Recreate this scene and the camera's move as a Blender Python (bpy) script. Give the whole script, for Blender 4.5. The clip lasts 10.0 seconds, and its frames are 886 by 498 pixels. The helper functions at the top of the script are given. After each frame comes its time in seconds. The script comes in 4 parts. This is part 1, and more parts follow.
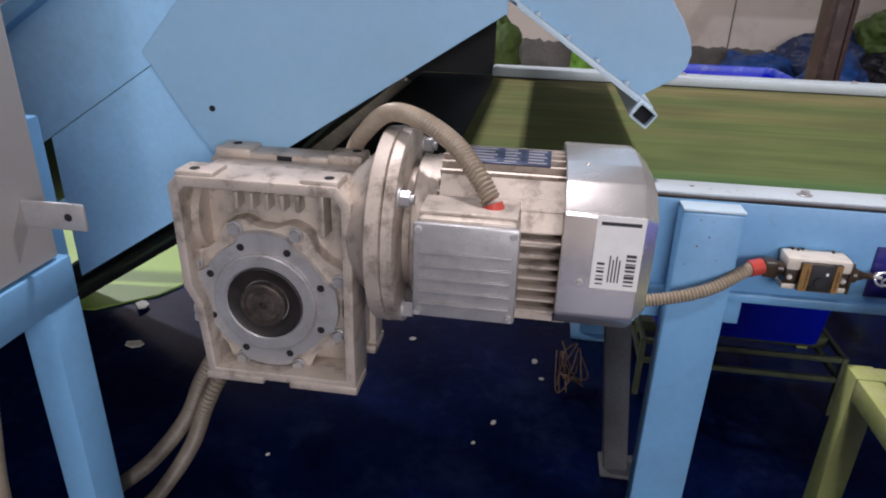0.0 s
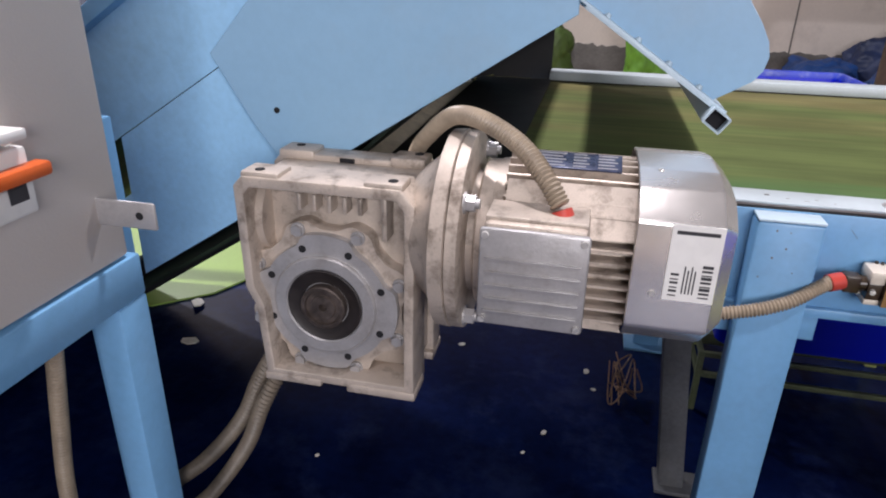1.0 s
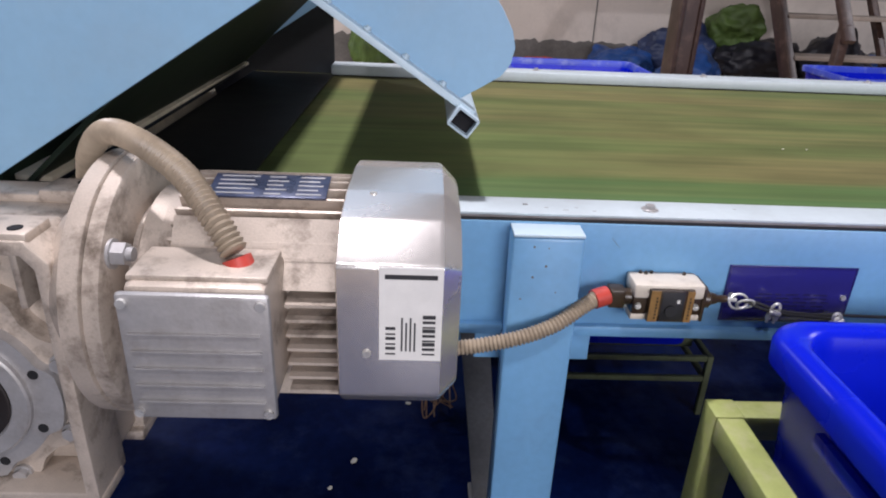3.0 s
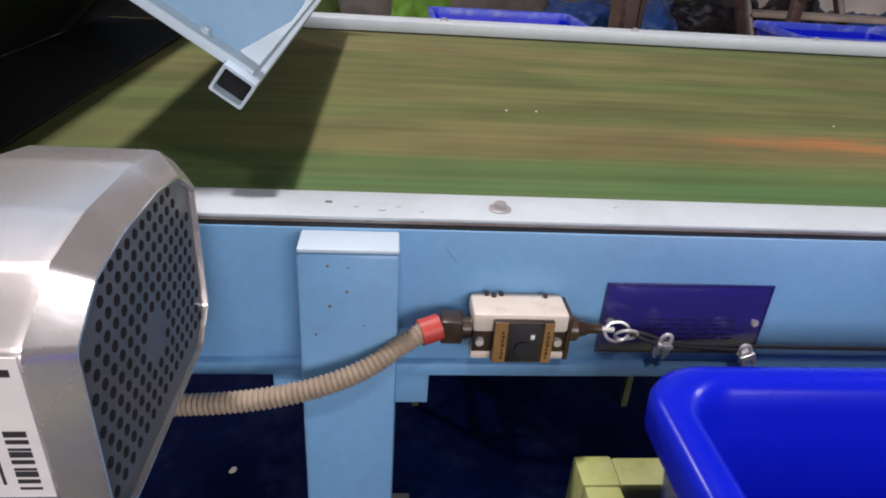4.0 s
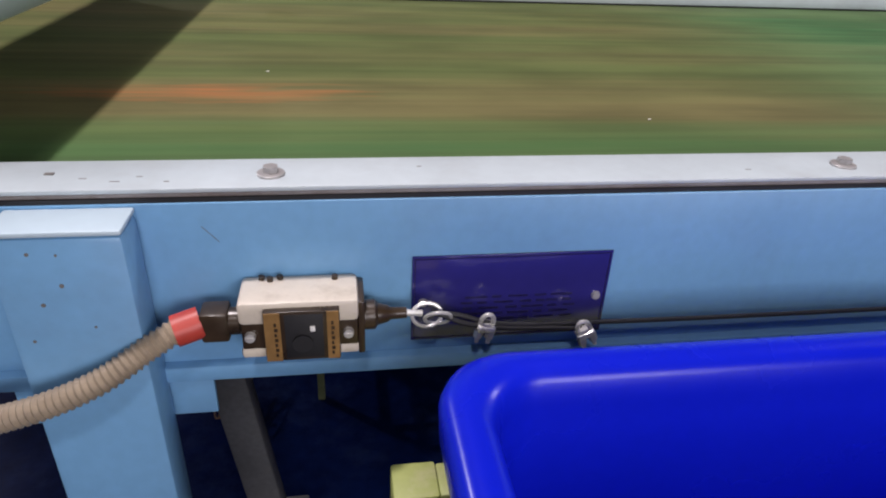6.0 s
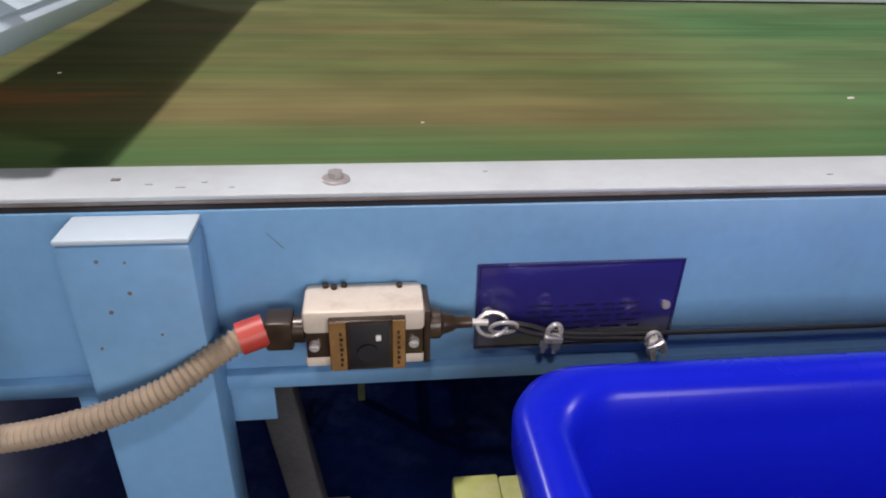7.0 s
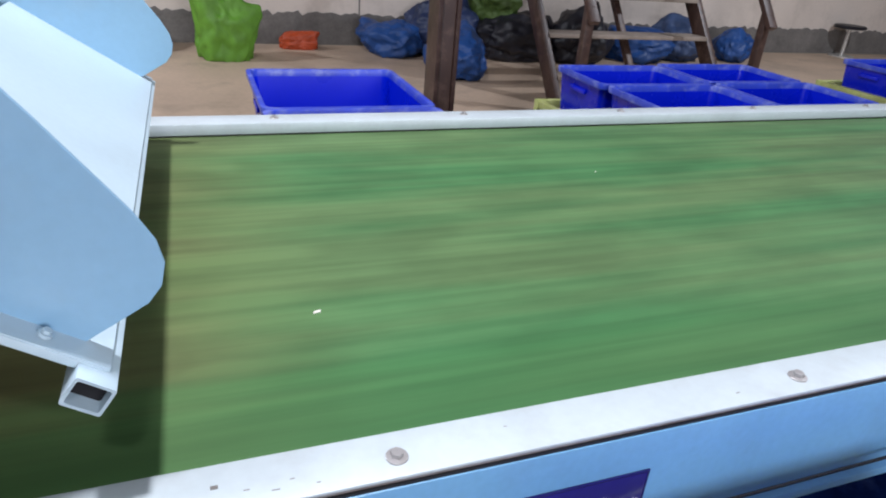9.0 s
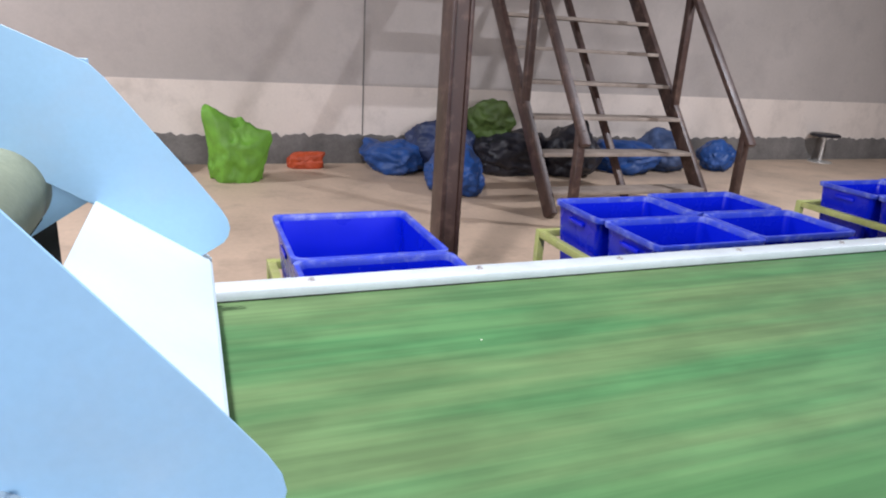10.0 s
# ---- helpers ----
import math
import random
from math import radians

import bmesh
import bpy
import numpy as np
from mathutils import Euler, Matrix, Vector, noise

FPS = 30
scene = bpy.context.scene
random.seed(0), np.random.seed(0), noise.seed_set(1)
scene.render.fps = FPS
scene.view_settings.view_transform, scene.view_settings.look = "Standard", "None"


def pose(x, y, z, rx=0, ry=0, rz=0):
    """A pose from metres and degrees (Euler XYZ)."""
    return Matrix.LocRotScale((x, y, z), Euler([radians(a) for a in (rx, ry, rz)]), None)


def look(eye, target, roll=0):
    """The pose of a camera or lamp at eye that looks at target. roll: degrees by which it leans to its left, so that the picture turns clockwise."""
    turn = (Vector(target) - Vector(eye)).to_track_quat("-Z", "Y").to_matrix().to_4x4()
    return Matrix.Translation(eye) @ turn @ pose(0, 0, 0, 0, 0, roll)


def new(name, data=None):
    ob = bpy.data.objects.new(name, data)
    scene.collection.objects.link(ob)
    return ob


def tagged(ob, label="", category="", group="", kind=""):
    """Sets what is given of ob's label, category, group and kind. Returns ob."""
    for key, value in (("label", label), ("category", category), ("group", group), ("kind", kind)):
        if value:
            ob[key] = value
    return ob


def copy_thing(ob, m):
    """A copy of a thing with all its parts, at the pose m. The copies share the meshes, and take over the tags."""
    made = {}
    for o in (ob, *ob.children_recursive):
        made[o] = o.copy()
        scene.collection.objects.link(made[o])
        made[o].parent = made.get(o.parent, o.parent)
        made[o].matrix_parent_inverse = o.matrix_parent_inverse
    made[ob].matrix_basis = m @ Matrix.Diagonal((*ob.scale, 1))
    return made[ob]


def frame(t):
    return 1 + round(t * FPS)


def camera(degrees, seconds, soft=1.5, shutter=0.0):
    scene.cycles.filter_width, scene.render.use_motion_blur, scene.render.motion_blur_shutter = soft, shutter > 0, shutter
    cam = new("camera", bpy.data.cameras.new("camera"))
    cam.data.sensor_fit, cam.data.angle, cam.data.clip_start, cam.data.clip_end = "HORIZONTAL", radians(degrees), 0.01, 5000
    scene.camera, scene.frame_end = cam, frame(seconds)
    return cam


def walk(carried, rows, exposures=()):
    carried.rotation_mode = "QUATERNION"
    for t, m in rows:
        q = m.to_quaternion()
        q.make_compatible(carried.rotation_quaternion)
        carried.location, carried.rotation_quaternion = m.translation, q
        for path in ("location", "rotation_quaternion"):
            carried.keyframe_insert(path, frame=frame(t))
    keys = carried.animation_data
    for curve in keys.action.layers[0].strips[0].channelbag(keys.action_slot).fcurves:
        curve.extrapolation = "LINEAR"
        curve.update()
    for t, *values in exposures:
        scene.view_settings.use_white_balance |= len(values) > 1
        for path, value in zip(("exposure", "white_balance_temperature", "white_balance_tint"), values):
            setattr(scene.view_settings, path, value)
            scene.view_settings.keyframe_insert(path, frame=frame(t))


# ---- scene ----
cam = camera(68.1, 10.0, 2.0)
PATH = [
    (0, (-0.315, -0.764, 1.014), (-0.571, 1.045, 0.2), 1.7),
    (0.5, (-0.319, -0.757, 1.012), (-0.615, 1.057, 0.223), 1.3),
    (1, (-0.335, -0.755, 1.009), (-0.727, 1.033, 0.205), 1.2),
    (1.5, (-0.344, -0.734, 1.015), (-0.756, 1.049, 0.207), 1.3),
    (2, (-0.33, -0.709, 1.022), (-0.629, 1.097, 0.216), 0.6),
    (2.5, (-0.289, -0.667, 1.008), (-0.325, 1.166, 0.207), 3.4),
    (3.8, (-0.116, -0.458, 0.977), (0.037, 1.324, 0.082), 2.4),
    (4, (-0.084, -0.421, 0.967), (0.09, 1.345, 0.043), 3.9),
    (4.5, (-0.009, -0.358, 0.939), (0.113, 1.397, -0.013), 3.2),
    (5, (0.033, -0.359, 0.936), (0.309, 1.4, 0.024), 4.0),
    (5.5, (0.046, -0.36, 0.93), (0.373, 1.365, -0.028), 3.2),
    (7, (0.022, -0.344, 0.925), (0.229, 1.392, -0.046), 1.7),
    (7.5, (0.005, -0.308, 0.927), (0.216, 1.423, -0.052), 1.7),
    (8, (-0.02, -0.277, 0.951), (0.179, 1.497, 0.048), 4.2),
    (8.5, (-0.056, -0.268, 1.027), (0.351, 1.462, 0.108), 4.3),
    (9, (-0.115, -0.322, 1.121), (0.552, 1.342, 0.234), 4.8),
    (9.5, (-0.139, -0.351, 1.183), (0.548, 1.377, 0.447), 5.6),
    (10, (-0.199, -0.374, 1.271), (0.499, 1.397, 0.658), 3.6),
]
walk(cam, [(t, look(eye, target, roll)) for t, eye, target, roll in PATH],
     [(0, -0.36, 6350, 10), (0.5, -0.14, 6400, 10), (1.5, -0.1, 6450, 10), (2.0, -0.25, 6300, 9), (2.5, -0.08, 6200, 9), (4, -0.27, 6700, 12), (4.5, -0.3, 6600, 12), (5.5, -0.36, 6600, 11.5), (7, -0.36, 7000, 12),
      (7.5, -0.12, 7200, 11), (8, 0.0, 6700, 8), (8.5, 0.03, 6300, 7), (9, 0.03, 6100, 5), (9.5, 0.36, 6150, 7), (10, 0.5, 6250, 8)])

# ---- world and light ----
world = bpy.data.worlds.new("world")
world.use_nodes = True
scene.world = world
world.node_tree.nodes["Background"].inputs[0].default_value = (0.55, 0.6, 0.7, 1)
world.node_tree.nodes["Background"].inputs[1].default_value = 0.25
scene.view_settings.exposure = 0.0


def area(name, at, target, w, h, power, colour=(1.0, 0.98, 1.08)):
    d = bpy.data.lights.new(name, "AREA")
    d.shape, d.size, d.size_y, d.energy, d.color = "RECTANGLE", w, h, power, colour
    ob = new(name, d)
    ob.matrix_world = look(at, target)
    return ob


NEAR, FAR = (1.06, 0.98, 1.03), (1.0, 0.98, 1.06)
# Rows 1 and 3 fit cast shadows; rows 2 and 4 are added fill.
LAMPS = [(-0.6, 0.45, 3.9, 0.2, 128, NEAR), (-0.3, -2.3, 3.9, 0.3, 42, NEAR), (5.7, 1.75, 3.9, 0.16, 160, FAR), (-4.6, 4.5, 3.9, 0.35, 260, FAR)]
# Fill lamp added behind the camera; no window is known there.
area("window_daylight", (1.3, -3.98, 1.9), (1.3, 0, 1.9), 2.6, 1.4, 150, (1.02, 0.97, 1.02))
for lx, ly, lz, size, power, tint in LAMPS:
    area("ceiling_lamp", (lx, ly, lz), (lx, ly, 0), size, size, power, tint)


# ---- materials ----
def material(name, colour, rough=0.5, metal=0.0, vary=0.15, scale=8.0, bump=0.1, fine=120.0, stain=None, stain_amount=0.3, stretch=None, spec=0.5, coat=0.0):
    """Paint, plastic or metal: colour with patches at two sizes, uneven gloss and fine relief."""
    m = bpy.data.materials.new(name)
    m.use_nodes = True
    nt = m.node_tree
    n, l = nt.nodes, nt.links
    b = n["Principled BSDF"]
    b.inputs["Metallic"].default_value = metal
    b.inputs["Specular IOR Level"].default_value = spec
    b.inputs["Coat Weight"].default_value = coat
    tc = n.new("ShaderNodeTexCoord")
    mp = n.new("ShaderNodeMapping")
    l.new(tc.outputs["Object"], mp.inputs[0])
    if stretch:
        mp.inputs["Scale"].default_value = stretch
    big = n.new("ShaderNodeTexNoise")
    big.inputs["Scale"].default_value, big.inputs["Detail"].default_value = scale, 6
    small = n.new("ShaderNodeTexNoise")
    small.inputs["Scale"].default_value, small.inputs["Detail"].default_value = fine, 4
    for t in (big, small):
        l.new(mp.outputs[0], t.inputs["Vector"])
    ramp = n.new("ShaderNodeMapRange")
    ramp.inputs[1].default_value, ramp.inputs[2].default_value = 0.3, 0.7
    ramp.inputs[3].default_value, ramp.inputs[4].default_value = 1 - vary, 1 + vary
    l.new(big.outputs["Fac"], ramp.inputs[0])
    ramp2 = n.new("ShaderNodeMapRange")
    ramp2.inputs[1].default_value, ramp2.inputs[2].default_value = 0.3, 0.7
    ramp2.inputs[3].default_value, ramp2.inputs[4].default_value = 1 - vary * 0.4, 1 + vary * 0.4
    l.new(small.outputs["Fac"], ramp2.inputs[0])
    mul = n.new("ShaderNodeMath")
    mul.operation = "MULTIPLY"
    l.new(ramp.outputs[0], mul.inputs[0])
    l.new(ramp2.outputs[0], mul.inputs[1])
    mix = n.new("ShaderNodeVectorMath")
    mix.operation = "SCALE"
    mix.inputs[0].default_value = colour
    l.new(mul.outputs[0], mix.inputs["Scale"])
    out = mix.outputs[0]
    if stain:
        sn = n.new("ShaderNodeTexNoise")
        sn.inputs["Scale"].default_value, sn.inputs["Detail"].default_value, sn.inputs["Roughness"].default_value = scale * 1.7, 9, 0.68
        l.new(mp.outputs[0], sn.inputs["Vector"])
        sr = n.new("ShaderNodeMapRange")
        sr.inputs[1].default_value, sr.inputs[2].default_value, sr.inputs[4].default_value = 0.5, 0.72, stain_amount
        l.new(sn.outputs["Fac"], sr.inputs[0])
        mc = n.new("ShaderNodeMix")
        mc.data_type = "RGBA"
        mc.inputs[7].default_value = (*stain, 1)
        l.new(sr.outputs[0], mc.inputs[0])
        l.new(out, mc.inputs[6])
        out = mc.outputs[2]
    l.new(out, b.inputs["Base Color"])
    rr = n.new("ShaderNodeMapRange")
    rr.inputs[3].default_value, rr.inputs[4].default_value = max(rough - 0.1, 0.02), min(rough + 0.1, 1)
    l.new(big.outputs["Fac"], rr.inputs[0])
    l.new(rr.outputs[0], b.inputs["Roughness"])
    if bump:
        bp = n.new("ShaderNodeBump")
        bp.inputs["Strength"].default_value, bp.inputs["Distance"].default_value = bump, 0.002
        l.new(small.outputs["Fac"], bp.inputs["Height"])
        l.new(bp.outputs[0], b.inputs["Normal"])
    return m


def belt_material():
    """Worn olive and green belt with long streaks along its run; u is the way along the belt in metres, v across it."""
    m = bpy.data.materials.new("green_belt")
    m.use_nodes = True
    nt = m.node_tree
    n, l = nt.nodes, nt.links
    b = n["Principled BSDF"]
    b.inputs["Roughness"].default_value = 0.7
    b.inputs["Specular IOR Level"].default_value = 0.22
    uv = n.new("ShaderNodeUVMap")
    uv.uv_map = "run"

    def streak(sx, sy, detail, offset=0.0):
        mp = n.new("ShaderNodeMapping")
        mp.inputs["Scale"].default_value = (sx, sy, 1)
        mp.inputs["Location"].default_value = (offset, offset * 1.7, 0)
        t = n.new("ShaderNodeTexNoise")
        t.noise_dimensions = "2D"
        t.inputs["Scale"].default_value, t.inputs["Detail"].default_value = 1, detail
        l.new(uv.outputs[0], mp.inputs[0])
        l.new(mp.outputs[0], t.inputs["Vector"])
        return t.outputs["Fac"]

    def ramp(src, stops):
        r = n.new("ShaderNodeValToRGB")
        while len(r.color_ramp.elements) < len(stops):
            r.color_ramp.elements.new(0.5)
        for e, (p, c) in zip(r.color_ramp.elements, stops):
            e.position, e.color = p, (*c, 1)
        l.new(src, r.inputs[0])
        return r.outputs[0]

    def mix(fac, a, c, kind="MIX"):
        x = n.new("ShaderNodeMix")
        x.data_type, x.blend_type = "RGBA", kind
        for sock, v in ((x.inputs[0], fac), (x.inputs[6], a), (x.inputs[7], c)):
            if isinstance(v, (int, float)):
                sock.default_value = v
            elif isinstance(v, tuple):
                sock.default_value = (*v, 1)
            else:
                l.new(v, sock)
        return x.outputs[2]

    sep = n.new("ShaderNodeSeparateXYZ")
    l.new(uv.outputs[0], sep.inputs[0])
    # one stretch of the belt (dirty) is more olive, the next one (clean) greener
    far_on = n.new("ShaderNodeMapRange")
    far_on.interpolation_type = "SMOOTHSTEP"
    far_on.inputs[1].default_value, far_on.inputs[2].default_value = 2.6, 3.05
    l.new(sep.outputs[0], far_on.inputs[0])
    dirty = ramp(streak(0.7, 7, 3), [(0.36, BELT_MID), (0.64, BELT_OLIVE)])
    clean = ramp(streak(0.8, 8, 3, 2.0), [(0.36, BELT_GREEN), (0.66, BELT_PALE)])
    base = mix(far_on.outputs[0], dirty, clean)
    lines = ramp(streak(1.3, 60, 4, 3.0), [(0.33, (0.87, 0.87, 0.87)), (0.64, (1.06, 1.06, 1.05))])
    patch = ramp(streak(5, 14, 4, 7.0), [(0.35, (0.85, 0.85, 0.85)), (0.65, (1.1, 1.1, 1.1))])
    col = mix(1.0, mix(1.0, base, lines, "MULTIPLY"), patch, "MULTIPLY")
    # the greener band along the near edge of the belt
    wob = n.new("ShaderNodeMath")
    wob.operation = "MULTIPLY_ADD"
    l.new(streak(1.2, 25, 3, 11.0), wob.inputs[0])
    wob.inputs[1].default_value = 0.12
    l.new(sep.outputs[1], wob.inputs[2])
    edge = ramp(wob.outputs[0], [(0.20, (0.62, 0.62, 0.62)), (0.27, (0, 0, 0))])
    col = mix(edge, col, mix(1.0, BELT_EDGE, lines, "MULTIPLY"))
    # a smear of orange dust on one spot of the belt
    off = n.new("ShaderNodeVectorMath")
    off.operation = "SUBTRACT"
    off.inputs[1].default_value = (2.08, 0.288, 0)
    l.new(uv.outputs[0], off.inputs[0])
    squash = n.new("ShaderNodeVectorMath")
    squash.operation = "MULTIPLY"
    squash.inputs[1].default_value = (3.2, 14.0, 0)
    l.new(off.outputs[0], squash.inputs[0])
    far = n.new("ShaderNodeVectorMath")
    far.operation = "LENGTH"
    l.new(squash.outputs[0], far.inputs[0])
    add = n.new("ShaderNodeMath")
    add.operation = "MULTIPLY_ADD"
    l.new(streak(9, 80, 4, 13.0), add.inputs[0])
    add.inputs[1].default_value = 1.0
    l.new(far.outputs["Value"], add.inputs[2])
    smear = ramp(add.outputs[0], [(0.4, (0.6, 0.6, 0.6)), (1.0, (0, 0, 0))])
    col = mix(smear, col, (0.50, 0.14, 0.045))
    l.new(col, b.inputs["Base Color"])
    bp = n.new("ShaderNodeBump")
    bp.inputs["Strength"].default_value, bp.inputs["Distance"].default_value = 0.15, 0.001
    l.new(streak(40, 220, 3, 5.0), bp.inputs["Height"])
    l.new(bp.outputs[0], b.inputs["Normal"])
    return m


BELT_GREEN, BELT_PALE = (0.058, 0.165, 0.062), (0.103, 0.178, 0.073)
BELT_MID, BELT_OLIVE, BELT_EDGE = (0.098, 0.125, 0.041), (0.15, 0.136, 0.055), (0.05, 0.15, 0.05)
M_BELT = belt_material()
M_BLUE = material("sky_blue_paint", (0.165, 0.365, 0.60), 0.36, vary=0.1, scale=5, bump=0.06, stain=(0.15, 0.25, 0.38), stain_amount=0.3)
# Brighter sky blue, used on the incline's side and skirt plates.
M_SIDE = material("bright_sky_blue_paint", (0.31, 0.56, 0.80), 0.34, vary=0.12, scale=4, bump=0.05, stain=(0.2, 0.32, 0.46), stain_amount=0.35)
M_COVER = material("grey_blue_paint", (0.25, 0.43, 0.60), 0.42, vary=0.06, scale=4, bump=0.05, stain=(0.3, 0.38, 0.45), stain_amount=0.25)
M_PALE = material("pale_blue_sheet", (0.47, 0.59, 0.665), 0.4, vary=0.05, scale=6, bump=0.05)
M_RAIL = material("white_painted_steel", (0.47, 0.535, 0.565), 0.4, vary=0.06, scale=14, bump=0.08, stain=(0.35, 0.36, 0.36), stain_amount=0.25)
M_BLACK = material("black_rubber_and_shade", (0.012, 0.012, 0.014), 0.6, vary=0.3, scale=20)
M_DRUM = material("worn_grey_green_belt", (0.17, 0.2, 0.14), 0.6, vary=0.2, scale=8, stain=(0.08, 0.1, 0.07), stain_amount=0.5)
# Darker copy of the belt green; it carries the shade under the incline.
M_BELT_SHADED = material("shaded_green_belt", (0.014, 0.026, 0.012), 0.7, vary=0.3, scale=12)
# Brown stain is random grime, deepened to stand in for shade on the fronts.
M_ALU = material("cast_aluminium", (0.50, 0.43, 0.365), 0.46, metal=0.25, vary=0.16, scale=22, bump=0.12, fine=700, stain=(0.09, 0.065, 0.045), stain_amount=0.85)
M_ALU2 = material("machined_aluminium", (0.42, 0.41, 0.41), 0.38, metal=0.4, vary=0.1, scale=30, bump=0.12, fine=300, stain=(0.2, 0.17, 0.14), stain_amount=0.35)
M_STEEL = material("zinc_steel", (0.68, 0.67, 0.64), 0.3, metal=0.55, vary=0.15, scale=60)
M_RUST = material("worn_steel_shaft", (0.10, 0.08, 0.07), 0.5, metal=0.6, vary=0.4, scale=60, bump=0.3)
M_SEAM = material("rusty_seam", (0.20, 0.19, 0.19), 0.5, vary=0.3, scale=14, stain=(0.09, 0.05, 0.03), stain_amount=0.9, stretch=(0.5, 1, 1))
M_SEAL = material("dark_oil_seal", (0.016, 0.012, 0.011), 0.55, vary=0.35, scale=50)
M_COWL = material("silver_painted_cowl", (0.84, 0.81, 0.78), 0.26, metal=0.8, vary=0.06, scale=12, bump=0.04, stain=(0.3, 0.28, 0.25), stain_amount=0.2)
M_GRILLE = material("dull_grey_grille", (0.17, 0.17, 0.18), 0.45, metal=0.5, vary=0.15, scale=30)
# Near-black that stands for the dark inside holes and the tube.
M_HOLE = material("dark_hollow", (0.008, 0.008, 0.01), 0.9, vary=0.1)
M_BEIGE = material("beige_cleat", (0.84, 0.73, 0.57), 0.6, vary=0.12, scale=12, bump=0.1, stain=(0.3, 0.24, 0.17), stain_amount=0.4)
M_HOSE = material("beige_conduit", (0.32, 0.26, 0.19), 0.42, vary=0.18, scale=25, bump=0.15, stain=(0.18, 0.14, 0.1), stain_amount=0.5)
# Darker conduit colour for the two pieces below the gearbox.
M_HOSE_DARK = material("dark_conduit", (0.17, 0.14, 0.105), 0.5, vary=0.25, scale=20, bump=0.15, stain=(0.08, 0.065, 0.05), stain_amount=0.6)
M_RED = material("red_gland", (0.45, 0.05, 0.035), 0.45, vary=0.15, scale=40)
M_PAPER = material("white_label", (0.78, 0.77, 0.74), 0.5, vary=0.05, scale=30, bump=0.02)
M_INK = material("black_ink", (0.03, 0.03, 0.035), 0.6, vary=0.1)
M_PLATE = material("dark_blue_nameplate", (0.025, 0.022, 0.16), 0.18, vary=0.1, scale=20, bump=0.02, coat=0.4)
M_PLATE_INK = material("nameplate_print", (0.012, 0.01, 0.06), 0.3, vary=0.1)
M_NAME = material("blue_motor_plate", (0.045, 0.055, 0.10), 0.3, metal=0.3, vary=0.3, scale=60)
M_SWITCH = material("cream_switch_paint", (0.62, 0.56, 0.47), 0.42, vary=0.06, scale=40, bump=0.05, stain=(0.3, 0.24, 0.18), stain_amount=0.35)
M_SWFACE = material("dark_brown_plate", (0.035, 0.022, 0.012), 0.3, vary=0.3, scale=60)
M_GOLD = material("brass_print", (0.30, 0.17, 0.06), 0.4, metal=0.3, vary=0.2, scale=80)
M_RIM = material("scuffed_blue_plastic", (0.03, 0.06, 0.50), 0.4, vary=0.15, scale=12, bump=0.1, stain=(0.3, 0.36, 0.6), stain_amount=0.6)
M_CRATE = material("royal_blue_plastic", (0.003, 0.012, 0.53), 0.28, vary=0.06, scale=6, bump=0.03, spec=0.35)
# Darker copy of the stand paint: shade under the conveyor is in it.
M_STAND_SHADED = material("shaded_stand_paint", (0.10, 0.12, 0.06), 0.6, vary=0.3, scale=14, bump=0.2, stain=(0.05, 0.05, 0.04), stain_amount=0.6)
M_STAND = material("yellow_green_paint", (0.36, 0.40, 0.13), 0.55, vary=0.15, scale=18, bump=0.2, stain=(0.5, 0.46, 0.3), stain_amount=0.55)
M_GREY = material("grey_cabinet_paint", (0.60, 0.55, 0.51), 0.5, vary=0.03, scale=5, bump=0.12, fine=400)
M_ORANGE = material("orange_plastic", (0.62, 0.11, 0.015), 0.4, vary=0.08, scale=30)
M_FLOOR = material("tan_concrete_floor", (0.55, 0.42, 0.31), 0.6, vary=0.12, scale=1.4, bump=0.15, fine=30, stain=(0.22, 0.17, 0.13), stain_amount=0.5)
# Lighter blue blotches are painted in for reflections on the glossy floor.
M_BFLOOR = material("dark_blue_floor_paint", (0.003, 0.0095, 0.056), 0.2, vary=0.5, scale=3.2, bump=0.05, fine=40, stain=(0.03, 0.045, 0.13), stain_amount=0.6, spec=0.12)
M_WALL = material("white_dirty_wall", (0.72, 0.64, 0.57), 0.8, vary=0.06, scale=1.6, bump=0.2, fine=40, stain=(0.4, 0.35, 0.31), stain_amount=0.45)
M_WALLTOP = material("grey_upper_wall", (0.44, 0.40, 0.37), 0.8, vary=0.06, scale=1.2, bump=0.2, fine=40, stain=(0.28, 0.25, 0.24), stain_amount=0.4)
M_SKIRT = material("dirty_grey_plinth", (0.16, 0.15, 0.14), 0.85, vary=0.3, scale=4, bump=0.3, fine=40)
# Walls and ceiling out of view are kept dark to cut bounced light.
M_BACK = material("grey_back_wall", (0.07, 0.07, 0.076), 0.8, vary=0.05, scale=2)
M_CEIL = material("grey_sheet_ceiling", (0.06, 0.06, 0.065), 0.7, vary=0.05, scale=2)
M_BROWN = material("brown_painted_steel", (0.055, 0.03, 0.024), 0.45, vary=0.2, scale=7, bump=0.15, stain=(0.2, 0.13, 0.1), stain_amount=0.6)
M_TREAD = material("worn_grey_tread", (0.30, 0.25, 0.21), 0.7, vary=0.2, scale=6, bump=0.3, stain=(0.13, 0.1, 0.08), stain_amount=0.5)
M_GBAG = material("lime_green_sack", (0.13, 0.31, 0.03), 0.55, vary=0.2, scale=9, bump=0.3, fine=200)
M_DGBAG = material("dark_green_sack", (0.07, 0.12, 0.025), 0.6, vary=0.3, scale=9, bump=0.3, fine=200)
M_BBAG = material("blue_sack", (0.015, 0.065, 0.24), 0.5, vary=0.25, scale=9, bump=0.3, fine=200)
